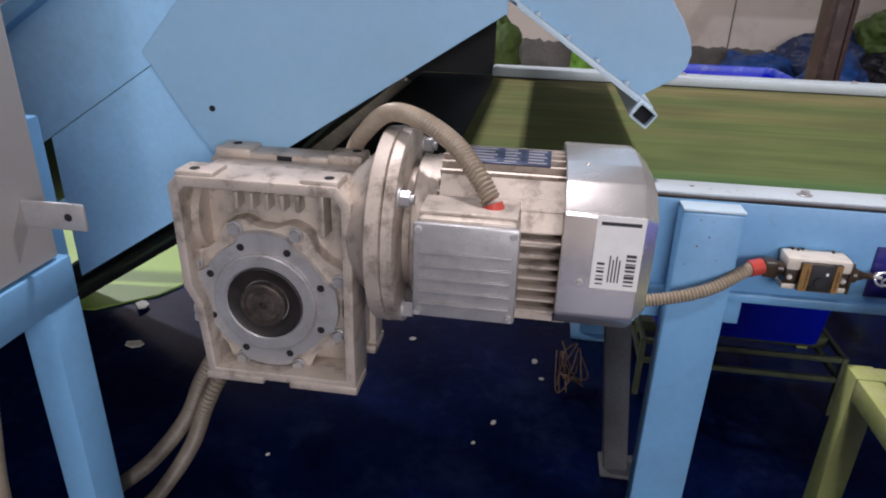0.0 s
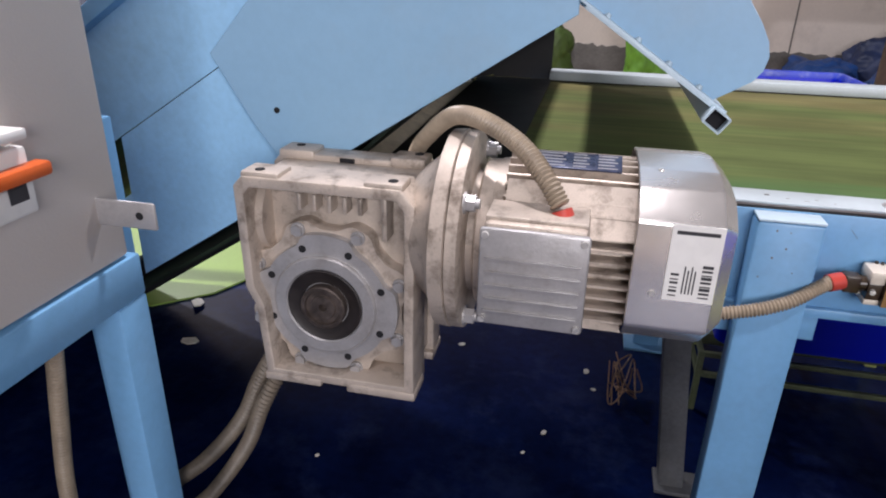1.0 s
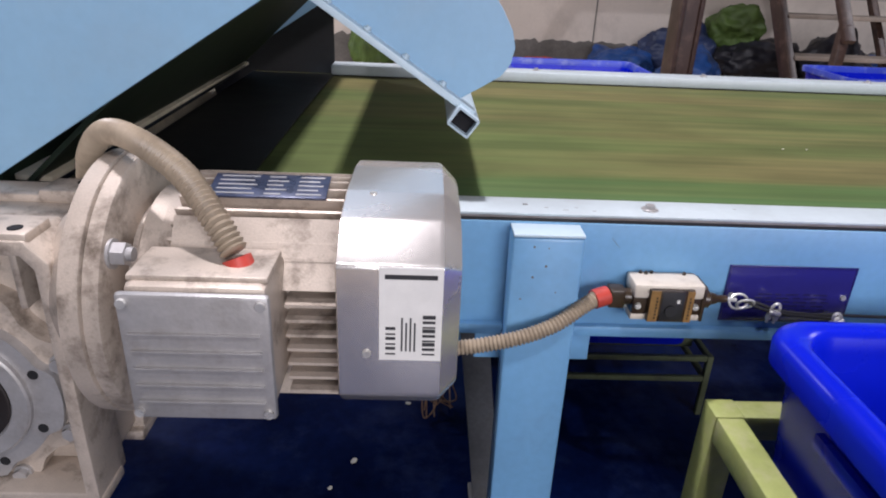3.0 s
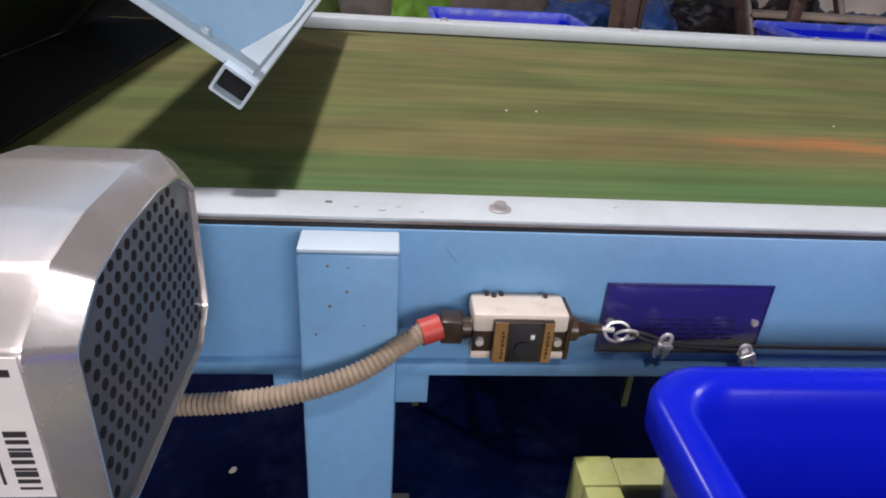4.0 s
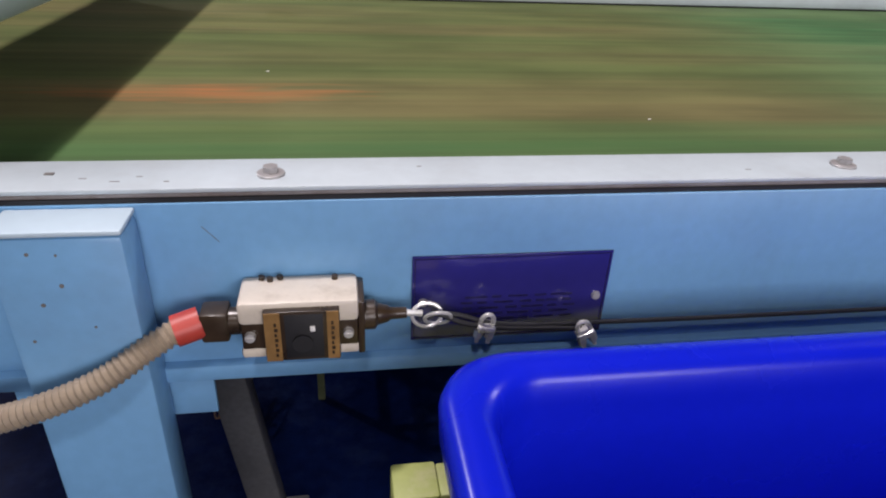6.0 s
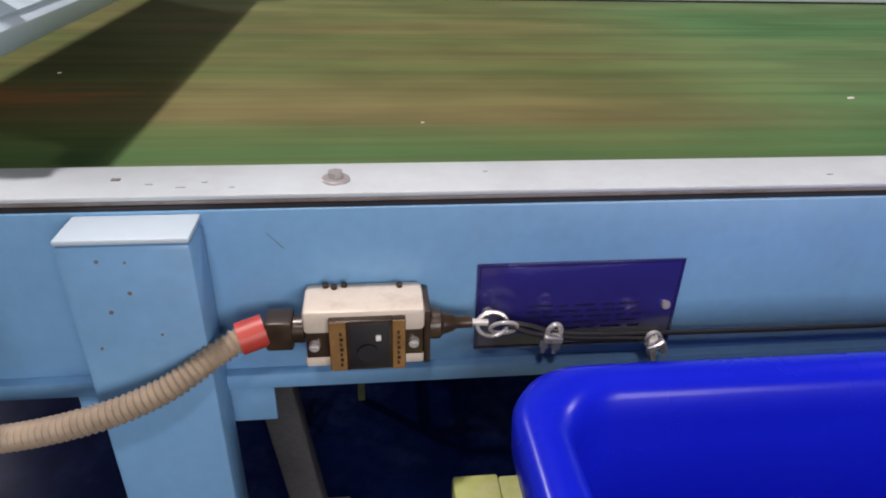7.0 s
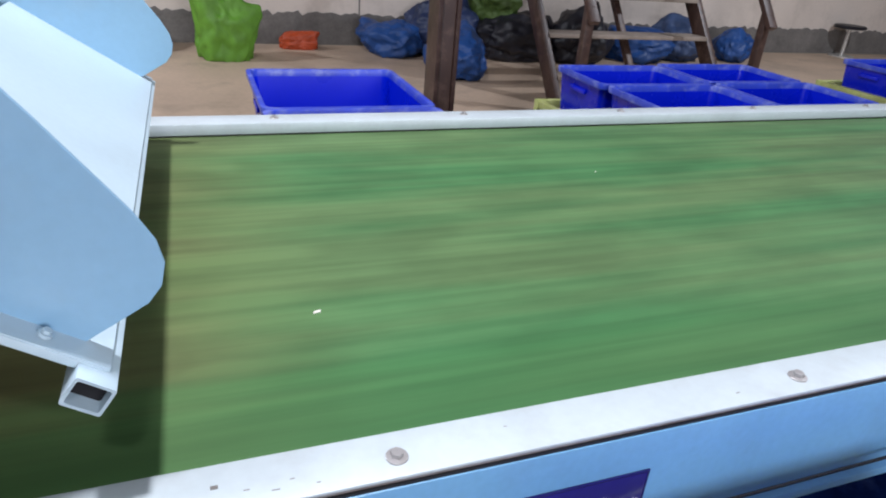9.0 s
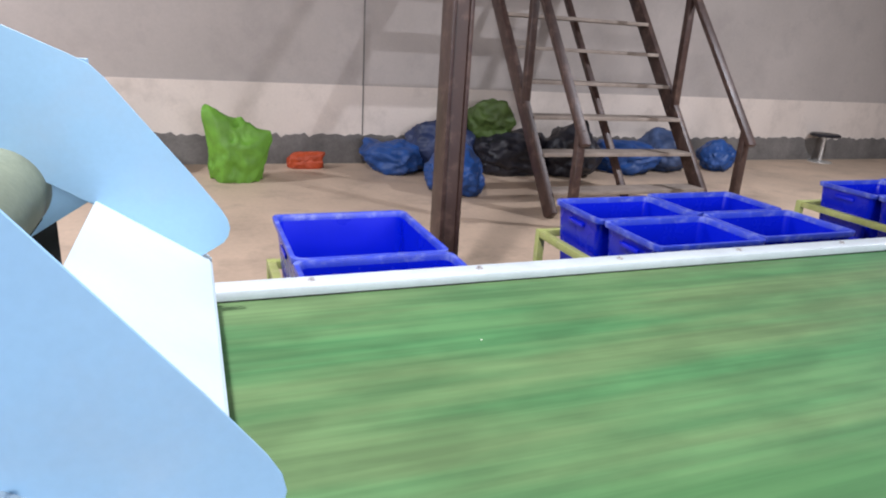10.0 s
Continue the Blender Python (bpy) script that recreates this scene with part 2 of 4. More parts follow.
M_KBAG = material("black_sack", (0.015, 0.015, 0.022), 0.45, vary=0.3, scale=9, bump=0.3, fine=200)
M_SCRAP = material("pale_scrap", (0.75, 0.72, 0.66), 0.6, vary=0.1, scale=40)
M_LIME = material("lime_green_sheet", (0.30, 0.46, 0.10), 0.5, vary=0.08, scale=4, bump=0.05)


# ---- mesh tools ----
def box(bm, x0, y0, z0, x1, y1, z1, bevel=0.0, m=None):
    r = bmesh.ops.create_cube(bm, size=1.0)
    bmesh.ops.scale(bm, vec=(x1 - x0, y1 - y0, z1 - z0), verts=r["verts"])
    bmesh.ops.translate(bm, vec=((x0 + x1) / 2, (y0 + y1) / 2, (z0 + z1) / 2), verts=r["verts"])
    vs = r["verts"]
    if bevel:
        es = list({e for v in vs for e in v.link_edges})
        vs = list({v for f in bmesh.ops.bevel(bm, geom=es, offset=bevel, segments=2, affect="EDGES", profile=0.5)["faces"] for v in f.verts} | {v for v in vs if v.is_valid})
    if m is not None:
        bmesh.ops.transform(bm, matrix=m, verts=vs)
    return bm


def rod(bm, a, b, r, r2=None, seg=20, caps=True):
    a, b = Vector(a), Vector(b)
    q = (b - a).to_track_quat("Z", "Y").to_matrix().to_4x4()
    bmesh.ops.create_cone(bm, cap_ends=caps, segments=seg, radius1=r, radius2=r if r2 is None else r2, depth=(b - a).length, matrix=Matrix.Translation((a + b) / 2) @ q)
    return bm


def bar(bm, a, b, w, h, up=(0, 0, 1), bevel=0.002):
    """A bar of w by h from a to b; h lies towards up."""
    a, b = Vector(a), Vector(b)
    z = (b - a).normalized()
    y = (Vector(up) - z * z.dot(Vector(up))).normalized()
    x = y.cross(z)
    m = Matrix((x, y, z)).transposed().to_4x4()
    m.translation = (a + b) / 2
    return box(bm, -w / 2, -h / 2, -(b - a).length / 2, w / 2, h / 2, (b - a).length / 2, bevel, m)


def slab(bm, outline, y0, y1, bevel=0.0):
    """An outline in x and z, thick from y0 to y1."""
    lo = [bm.verts.new((x, y0, z)) for x, z in outline]
    hi = [bm.verts.new((x, y1, z)) for x, z in outline]
    fs = [bm.faces.new(lo), bm.faces.new(hi[::-1])]
    n = len(lo)
    for i in range(n):
        fs.append(bm.faces.new((lo[i], hi[i], hi[(i + 1) % n], lo[(i + 1) % n])))
    bmesh.ops.recalc_face_normals(bm, faces=fs)
    if bevel:
        bmesh.ops.bevel(bm, geom=list({e for f in fs for e in f.edges}), offset=bevel, segments=1, affect="EDGES")
    return bm


def prism(bm, outline, a, b, axis):
    """An outline extruded along an axis from a to b; x-axis outlines are (y, z), y-axis ones (x, z)."""
    put = {"x": lambda s, p: (s, p[0], p[1]), "y": lambda s, p: (p[0], s, p[1]), "z": lambda s, p: (p[0], p[1], s)}[axis]
    lo = [bm.verts.new(put(a, p)) for p in outline]
    hi = [bm.verts.new(put(b, p)) for p in outline]
    fs = [bm.faces.new(lo), bm.faces.new(hi[::-1])]
    for i in range(len(lo)):
        k = (i + 1) % len(lo)
        fs.append(bm.faces.new((lo[i], hi[i], hi[k], lo[k])))
    bmesh.ops.recalc_face_normals(bm, faces=fs)
    return bm


def lathe(bm, profile, axis_at, axis="x", seg=40):
    """A turned body: profile rows of (along, radius) about an axis through axis_at."""
    rings = []
    for s, r in profile:
        ring = []
        for i in range(seg):
            a = 2 * math.pi * i / seg
            c, d = r * math.cos(a), r * math.sin(a)
            p = {"x": (s, c, d), "y": (c, s, d), "z": (c, d, s)}[axis]
            ring.append(bm.verts.new(Vector(axis_at) + Vector(p)))
        rings.append(ring)
    fs = []
    for p, q in zip(rings, rings[1:]):
        for i in range(seg):
            fs.append(bm.faces.new((p[i], p[(i + 1) % seg], q[(i + 1) % seg], q[i])))
    fs.append(bm.faces.new(rings[0]))
    fs.append(bm.faces.new(rings[-1]))
    bmesh.ops.recalc_face_normals(bm, faces=fs)
    return bm


def spline(points, step):
    """Points evenly spaced along a smooth curve through the given ones."""
    p = [Vector(v) for v in points]
    p = [2 * p[0] - p[1]] + p + [2 * p[-1] - p[-2]]
    fine = []
    for i in range(1, len(p) - 2):
        for k in range(40):
            t = k / 40
            fine.append(0.5 * (2 * p[i] + (p[i + 1] - p[i - 1]) * t + (2 * p[i - 1] - 5 * p[i] + 4 * p[i + 1] - p[i + 2]) * t * t + (3 * p[i] - p[i - 1] - 3 * p[i + 1] + p[i + 2]) * t ** 3))
    fine.append(p[-2])
    out, left = [fine[0]], step
    for a, b in zip(fine, fine[1:]):
        d = (b - a).length
        while d > 0 and left <= d:
            a = a + (b - a) * (left / d)
            d -= left
            out.append(a)
            left = step
        left -= d
    return out


def hose(bm, points, r, ridge=0.0, pitch=0.006, seg=12):
    """A flexible pipe; with ridge it is corrugated, one rib every pitch."""
    pts = spline(points, pitch / 4 if ridge else min(0.008, max(r, 0.0012)))
    up = Vector((0, 0, 1))
    prev = None
    for i, p in enumerate(pts):
        t = (pts[min(i + 1, len(pts) - 1)] - pts[max(i - 1, 0)]).normalized()
        u = (up - t * t.dot(up)).normalized()
        w = t.cross(u)
        up = u
        rr = r + ridge * (0, 0.5, 1, 0.5)[i % 4] if ridge else r
        ring = [bm.verts.new(p + (u * math.cos(2 * math.pi * k / seg) + w * math.sin(2 * math.pi * k / seg)) * rr) for k in range(seg)]
        if prev:
            for k in range(seg):
                bm.faces.new((prev[k], prev[(k + 1) % seg], ring[(k + 1) % seg], ring[k]))
        else:
            bm.faces.new(ring)
        prev = ring
    bm.faces.new(prev)
    bmesh.ops.recalc_face_normals(bm, faces=bm.faces)
    return bm


def mesh_of(name, bm, material_, smooth=None):
    me = bpy.data.meshes.new(name)
    bm.to_mesh(me)
    bm.free()
    me.materials.append(material_)
    if smooth:
        for p in me.polygons:
            p.use_smooth = True
        me.set_sharp_from_angle(angle=radians(smooth))
    return me


def part(name, bm, material_, parent, label="", smooth=35):
    """Links a bmesh as one mesh object under a thing or a part."""
    ob = new(name, mesh_of(name, bm, material_, smooth))
    ob.parent = parent
    return tagged(ob, label)


def thing(name, at, label, category, group=""):
    e = new(name)
    e.location = at
    e.empty_display_size = 0.05
    return tagged(e, label, category, group)


def solid(name, bm, material_, label="", category="", group="", kind="", smooth=35):
    return tagged(new(name, mesh_of(name, bm, material_, smooth)), label, category, group, kind)


B = bmesh.new

# ---- the hall ----
WALL_Y = 6.15
solid("ground", box(B(), -6.5, -4, -0.2, 11, WALL_Y + 0.2, 0), M_FLOOR, "worn tan concrete floor of the hall", "floor", kind="structure")
solid("floor_blue", box(B(), -5.9, -2.6, 0.0, 4.5, 2.3, 0.004), M_BFLOOR, "dark blue glossy painted floor under the conveyors", "floor", kind="structure")
solid("wall_north", box(B(), -6.5, WALL_Y, 0, 11, WALL_Y + 0.2, 0.77), M_WALL, "white dirty lower wall of the hall", "wall", kind="structure")
solid("wall_north_upper", box(B(), -6.5, WALL_Y + 0.012, 0.77, 11, WALL_Y + 0.2, 4.2), M_WALLTOP, "grey upper wall of the hall", "wall", kind="structure")
rng = random.Random(11)
edge = [(-6.5 + 0.045 * i, 0.285 + rng.uniform(-0.03, 0.02) * (i % 3 != 0)) for i in range(389)]
solid("baseboard", prism(B(), [(-6.5, 0.0)] + edge + [(11, 0.0)], WALL_Y - 0.02, WALL_Y - 0.003, "y"), M_SKIRT, "dirty dark grey plinth with a chipped upper edge", "plinth", kind="structure", smooth=None)
# Made-up window opening, out of view, to house the fill lamp.
bm = B()
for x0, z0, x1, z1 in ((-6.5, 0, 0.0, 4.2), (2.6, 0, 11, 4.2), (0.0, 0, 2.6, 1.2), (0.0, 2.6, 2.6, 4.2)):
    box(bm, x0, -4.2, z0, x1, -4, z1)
solid("wall_south", bm, M_BACK, "plain grey wall with an added opening for the fill lamp", "wall", kind="structure")
window = solid("window_1", box(B(), 0.0, -4.19, 1.2, 2.6, -4.17, 1.23), M_RAIL, "white window frame added round the fill lamp, out of view", "window", kind="structure")
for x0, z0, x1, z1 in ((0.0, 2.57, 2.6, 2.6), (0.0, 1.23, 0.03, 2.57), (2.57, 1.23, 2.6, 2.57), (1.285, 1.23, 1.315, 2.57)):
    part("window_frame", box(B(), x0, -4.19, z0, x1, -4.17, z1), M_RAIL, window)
solid("wall_west", box(B(), -6.7, -4, 0, -6.5, WALL_Y + 0.2, 4.2), M_BACK, "plain grey wall", "wall", kind="structure")
solid("wall_east", box(B(), 11, -4, 0, 11.2, WALL_Y + 0.2, 4.2), M_BACK, "plain grey wall", "wall", kind="structure")
solid("ceiling", box(B(), -6.5, -4, 4.2, 11, WALL_Y + 0.2, 4.3), M_CEIL, "grey sheet ceiling", "ceiling", kind="structure")


# ---- the flat conveyor ----
RAIL_Z, BELT_Z = 0.77, 0.745
X_END, X_TAIL, X_FAR = -0.72, -0.44, 4.4
conveyor = thing("belt_conveyor", (0, 0, 0), "sky-blue belt conveyor with a worn green belt and white edge strips", "conveyor")


def channel(y, s, x0=X_END):
    """A side channel whose web faces the outside; s is 1 for the near side."""
    bm = B()
    box(bm, x0, min(y, y + s * 0.004), 0.648, X_FAR, max(y, y + s * 0.004), 0.7615, 0.001)
    box(bm, x0, min(y - s * 0.007, y + s * 0.03), 0.636, X_FAR, max(y - s * 0.007, y + s * 0.03), 0.648, 0.002)
    box(bm, x0, min(y + s * 0.004, y + s * 0.03), 0.7555, X_FAR, max(y + s * 0.004, y + s * 0.03), 0.7615)
    return bm


part("side_channel", channel(0.0, 1), M_BLUE, conveyor)
part("side_channel", channel(0.965, -1, X_TAIL), M_BLUE, conveyor).location = (0, -0.014, -0.0195)
part("rubber_seal", box(B(), X_END, 0.0015, 0.7615, X_FAR, 0.044, 0.7642), M_BLACK, conveyor, "black rubber seam under the edge strip")
part("seam_strip", box(B(), X_END, 0.0028, 0.7642, X_FAR, 0.046, 0.7668, 0.0006), M_SEAM, conveyor, "rust-stained grey steel strip in the seam")
part("rubber_seal", box(B(), X_TAIL, 0.896, 0.7455, X_FAR, 0.949, 0.748), M_BLACK, conveyor)
part("edge_strip", box(B(), X_END, 0.002, 0.7668, X_FAR, 0.048, RAIL_Z, 0.0012), M_RAIL, conveyor, "white painted steel edge strip")
part("edge_strip", box(B(), X_TAIL, 0.893, 0.748, X_FAR, 0.951, 0.769, 0.0025), M_RAIL, conveyor, "white painted steel edge strip")
part("slider_bed", box(B(), -0.5, 0.02, 0.725, X_FAR, 0.942, 0.736), M_BLUE, conveyor)


# Added black sheets: they stand for the deep shade under the incline's head.
part("rubber_apron", box(B(), -0.612, 0.036, 0.7475, -0.435, 0.89, 0.7505, 0.001), M_BLACK, conveyor, "black sheet over the belt's tail, standing in for shade")
part("rear_apron", box(B(), -1.2, 0.953, 0.60, X_TAIL, 0.957, 0.93, 0.001), M_BLACK, conveyor, "black sheet behind the belt's tail, standing in for shade")


def washer_bolt():
    bm = B()
    lathe(bm, [(0, 0.0085), (0.0012, 0.0085), (0.0016, 0.008), (0.0018, 0.005)], (0, 0, 0), "z", 20)
    rod(bm, (0, 0, 0.0018), (0, 0, 0.0055), 0.0048, seg=6)
    return bm


bolt_mesh = mesh_of("edge_bolt", washer_bolt(), M_ALU2, 30)
for i in range(-1, 11):
    for y, z in ((0.021, RAIL_Z), (0.925, 0.769)):
        if i < 0 and y > 0.5:
            continue
        ob = new("edge_bolt", bolt_mesh)
        ob.parent, ob.location = conveyor, (0.386 * i + (0.02 if y > 0.5 else 0), y, z)
        ob.rotation_euler = (0, 0, i * 0.7)


def leg_set(x, y0, y1, top=0.757):
    """A leg of box section with a pale cap and a foot plate, and the plate that ties it to the channel."""
    leg = part("leg", box(B(), x - 0.035, y0, 0.006, x + 0.035, y1, top, 0.004), M_BLUE, conveyor)
    part("leg_cap", box(B(), x - 0.0345, y0 + 0.0005, top, x + 0.0345, y1, top + 0.0035, 0.0015), M_PALE, leg, "pale cap plate of the leg")
    part("foot_plate", box(B(), x - 0.06, y0 - 0.03, 0.004, x + 0.06, y1 + 0.03, 0.012, 0.002), M_BLUE, leg)
    yb = 0.0 if y0 < 0.5 else 0.96
    part("tie_plate", box(B(), x - 0.062, yb + 0.001, 0.602, x + 0.062, yb + 0.005, 0.636, 0.001), M_BLUE, leg)


for x in (-0.109, 1.7, 3.4):
    leg_set(x, -0.031, -0.0005)
    leg_set(x, 0.952, 0.983, 0.725)

# chipped paint on the leg and the strip, a scratch on the channel
for x, y, z, r in ((-0.123, -0.0312, 0.748, 0.0011), (-0.109, -0.0312, 0.747, 0.0008), (-0.11, -0.0312, 0.728, 0.0013), (-0.122, -0.0312, 0.716, 0.0013), (-0.132, -0.0312, 0.692, 0.001), (-0.098, -0.0312, 0.7, 0.0008)):
    part("paint_chip", rod(B(), (x, y + 0.0004, z), (x, y - 0.0002, z), r, seg=7), M_SKIRT, conveyor, smooth=None)
part("paint_chip", box(B(), -0.129, 0.0245, RAIL_Z - 0.001, -0.124, 0.0275, RAIL_Z + 0.0006), M_SKIRT, conveyor, smooth=None)
for x, y, w, d in ((-0.108, 0.018, 0.004, 0.0008), (-0.09, 0.013, 0.0055, 0.0007), (-0.077, 0.02, 0.0035, 0.0006), (-0.06, 0.012, 0.003, 0.0007), (0.09, 0.03, 0.003, 0.0006), (0.31, 0.016, 0.004, 0.0007)):
    part("scuff", box(B(), x, y, RAIL_Z - 0.001, x + w, y + d, RAIL_Z + 0.0003), M_SEAM, conveyor, smooth=None)
bm = B()
bar(bm, (-0.04, -0.0002, 0.7465), (-0.031, -0.0002, 0.736), 0.0003, 0.0003, up=(0, 1, 0), bevel=0)
part("scratch", bm, M_SKIRT, conveyor, smooth=None)
# drive drum of the flat belt
part("drive_drum", lathe(B(), [(0.03, 0.02), (0.031, 0.044), (0.93, 0.044), (0.931, 0.02)], (-0.593, 0, 0.6935), "y"), M_BLACK, conveyor)

# belt: rigid sections that run along the bed and round the drum
SECTION, SPEED, DRUM_X, DRUM_R = 0.05, 0.262, -0.593, 0.047
FLAT = X_FAR - DRUM_X
belt_sections = []
SECTION_COUNT = int((FLAT + 0.7) / SECTION)
for i in range(SECTION_COUNT):
    s0 = i * SECTION
    bm = B()
    ys = (0.036, 0.3, 0.62, 0.926)
    top = [[bm.verts.new((u, y, 0.0045)) for y in ys] for u in (-SECTION / 2, SECTION / 2)]
    low = [[bm.verts.new((u, y, 0.0)) for y in ys] for u in (-SECTION / 2, SECTION / 2)]
    for j in range(3):
        bm.faces.new((top[0][j], top[1][j], top[1][j + 1], top[0][j + 1]))
        bm.faces.new((low[0][j], low[0][j + 1], low[1][j + 1], low[1][j]))
    for j in (0, 3):
        bm.faces.new((top[0][j], low[0][j], low[1][j], top[1][j]))
    bmesh.ops.recalc_face_normals(bm, faces=bm.faces)
    lay = bm.loops.layers.uv.new("run")
    for f in bm.faces:
        for lp in f.loops:
            lp[lay].uv = (s0 + lp.vert.co.x, lp.vert.co.y)
    ob = part("belt_section", bm, M_BELT, conveyor, smooth=None)
    belt_sections.append((ob, s0))


def belt_pose(s):
    """Where a piece of belt lies whose way from the drum's top is s (minus: already round the drum)."""
    if s >= 0:
        return pose(DRUM_X + s, 0, BELT_Z - 0.0045)
    a = -s / DRUM_R
    if a < math.pi:
        return pose(DRUM_X - DRUM_R * math.sin(a), 0, 0.6935 + DRUM_R * math.cos(a), 0, -math.degrees(a), 0)
    return pose(DRUM_X + (a - math.pi) * DRUM_R, 0, 0.6935 - DRUM_R, 0, -180, 0)


# ---- the inclined conveyor and its chute ----
incline = thing("inclined_conveyor", (0, 0, 0), "sky-blue inclined belt conveyor that feeds the chute", "conveyor")
SL = math.tan(radians(32.3))


def up_line(x, at_x, at_z):
    return at_z + (x - at_x) * SL


def strip_outline(x0, x1, low, high):
    return [(x0, up_line(x0, *low)), (x1, up_line(x1, *low)), (x1, up_line(x1, *high)), (x0, up_line(x0, *high))]


LOWE, FOLD, TOPE = (-0.921, 0.598), (-0.913, 0.796), (-0.913, 0.953)
for y0, y1 in ((-0.042, -0.038), (0.938, 0.942)):
    part("side_plate", slab(B(), strip_outline(-0.915, -0.66, LOWE, FOLD), y0, y1), M_SIDE, incline)
    part("skirt_plate", slab(B(), strip_outline(-1.9, -0.55, (FOLD[0], FOLD[1] + 0.004), TOPE), y0 + (0.012 if y0 < 0 else -0.012), y1 + (0.012 if y0 < 0 else -0.012)), M_SIDE, incline)
    bm = B()
    bar(bm, (-1.9, (y0 + y1) / 2 + 0.01, up_line(-1.9, *TOPE)), (-0.6, (y0 + y1) / 2 + 0.01, up_line(-0.6, *TOPE)), 0.04, 0.02)
    part("top_flange", bm, M_BLUE, incline)
# carrying and return run of the inclined belt, and its head drum
HX, HZ, HR = -0.706, 0.777, 0.068
dx, dz = math.cos(radians(32.3)), math.sin(radians(32.3))
# The return run's colour is darkened for the shade below.
for cx, cz, off, mat_, nm in ((-0.5, 0.99, 0.078, M_BELT, "carrying_belt"), (HX, HZ, 0.01 - HR, M_BELT_SHADED, "return_belt")):
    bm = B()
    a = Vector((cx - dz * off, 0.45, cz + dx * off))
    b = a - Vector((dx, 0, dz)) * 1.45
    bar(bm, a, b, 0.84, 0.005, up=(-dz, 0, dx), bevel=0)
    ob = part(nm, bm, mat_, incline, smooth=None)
    uvl = ob.data.uv_layers.new(name="run")
    for lp in ob.data.loops:
        co = ob.data.vertices[lp.vertex_index].co
        uvl.data[lp.index].uv = (co.x * 1.2, co.y)
part("head_drum", lathe(B(), [(0.03, 0.02), (0.031, 0.075), (0.87, 0.075), (0.871, 0.02)], (-0.5, 0, 0.99), "y"), M_DRUM, incline, "drum wrapped by the worn green belt")
lower_drum = part("lower_drum", lathe(B(), [(0.03, 0.02), (0.031, 0.06), (0.87, 0.06), (0.871, 0.02)], (0, 0, 0), "y"), M_BELT_SHADED, incline, "turning lower drum with beige cleats")
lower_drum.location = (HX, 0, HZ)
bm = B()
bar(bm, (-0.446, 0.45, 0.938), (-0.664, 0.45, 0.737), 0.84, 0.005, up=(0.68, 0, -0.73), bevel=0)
part("wrap_belt", bm, M_BELT_SHADED, incline, "green belt running down to the lower drum, darkened for shade", smooth=None)
DRUM_PITCH, DRUM_TURN = 72.0, 61.5


def cleat(angle):
    """A flat cleat that stands out from the drum's skin at an angle."""
    m = Matrix.Rotation(radians(-angle), 4, "Y")
    return box(B(), 0.057, 0.05, -0.003, 0.097, 0.85, 0.003, 0.001, m)


for i in range(5):
    part("cleat", cleat(-34 + DRUM_PITCH * i), M_BEIGE, lower_drum, "beige cleat across the belt")
# Added black slab for the dark band below the incline.
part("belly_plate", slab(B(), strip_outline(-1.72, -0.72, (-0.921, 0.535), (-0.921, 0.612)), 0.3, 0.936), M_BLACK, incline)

# head cover plates outside the side plates
COVER = [(-0.767, 0.907), (-0.718, 0.826), (-0.69, 0.79), (-0.61, 0.80), (-0.356, 0.963), (-0.36, 1.2), (-0.5, 1.2)]
for y0, y1 in ((-0.055, -0.0515), (0.944, 0.9475)):
    cv = part("cover_plate", slab(B(), COVER, y0, y1, 0.0006), M_COVER, incline, "grey-blue cover plate with a small hole")
    if y0 < 0:
        bm = B()
        rod(bm, (-0.689, y0 - 0.0012, 0.847), (-0.689, y0 + 0.001, 0.847), 0.0035, seg=14)
        part("hole", bm, M_HOLE, cv)

chute = thing("discharge_chute", (0, 0, 0), "pale blue sheet-steel chute with rounded side plates over the belt", "chute")
WALL = [(-0.36, 0.966), (-0.2, 0.8615), (-0.1765, 0.875), (-0.155, 0.888), (-0.146, 0.9), (-0.1425, 0.916), (-0.146, 0.932), (-0.157, 0.952), (-0.2, 1.012), (-0.26, 1.09),
        (-0.326, 1.176), (-0.345, 1.196), (-0.375, 1.212), (-0.46, 1.25), (-0.6, 1.26), (-0.6, 1.11)]
part("side_wall", slab(B(), WALL, 0.078, 0.081, 0.0005), M_COVER, chute)
part("side_wall", slab(B(), WALL, 0.838, 0.841, 0.0005), M_COVER, chute)
SLOPE = Vector((0.169, 0, -0.12)).normalized()
NORMAL = Vector((0.12, 0, 0.169)).normalized()
bm = B()
c0, c1, w, h, t = Vector((-0.1925, 0.042, 0.8475)), Vector((-0.1925, 0.872, 0.8475)), 0.0128, 0.0108, 0.002
loops = []
for c, k in ((c0, 0), (c0, t), (c1, t), (c1, 0)):
    loops.append([bm.verts.new(c + SLOPE * (w - k) * p + NORMAL * (h - k) * q) for p, q in ((1, 1), (-1, 1), (-1, -1), (1, -1))])
for p, q in zip(loops, loops[1:] + loops[:1]):
    for i in range(4):
        bm.faces.new((p[i], p[(i + 1) % 4], q[(i + 1) % 4], q[i]))
bmesh.ops.recalc_face_normals(bm, faces=bm.faces)
bmesh.ops.bevel(bm, geom=[e for e in bm.edges if e.calc_length() > 0.1], offset=0.0016, segments=2, affect="EDGES", profile=0.5)
tube = part("square_tube", bm, M_PALE, chute, "open-ended steel tube across under the chute lip")
# Black sheet in the tube's mouth stands for its shaded inside.
bm = B()
bar(bm, c0 + Vector((0, 0.012, 0)), c0 + Vector((0, 0.016, 0)), 2 * w - 2 * t, 2 * h - 2 * t, up=NORMAL, bevel=0)
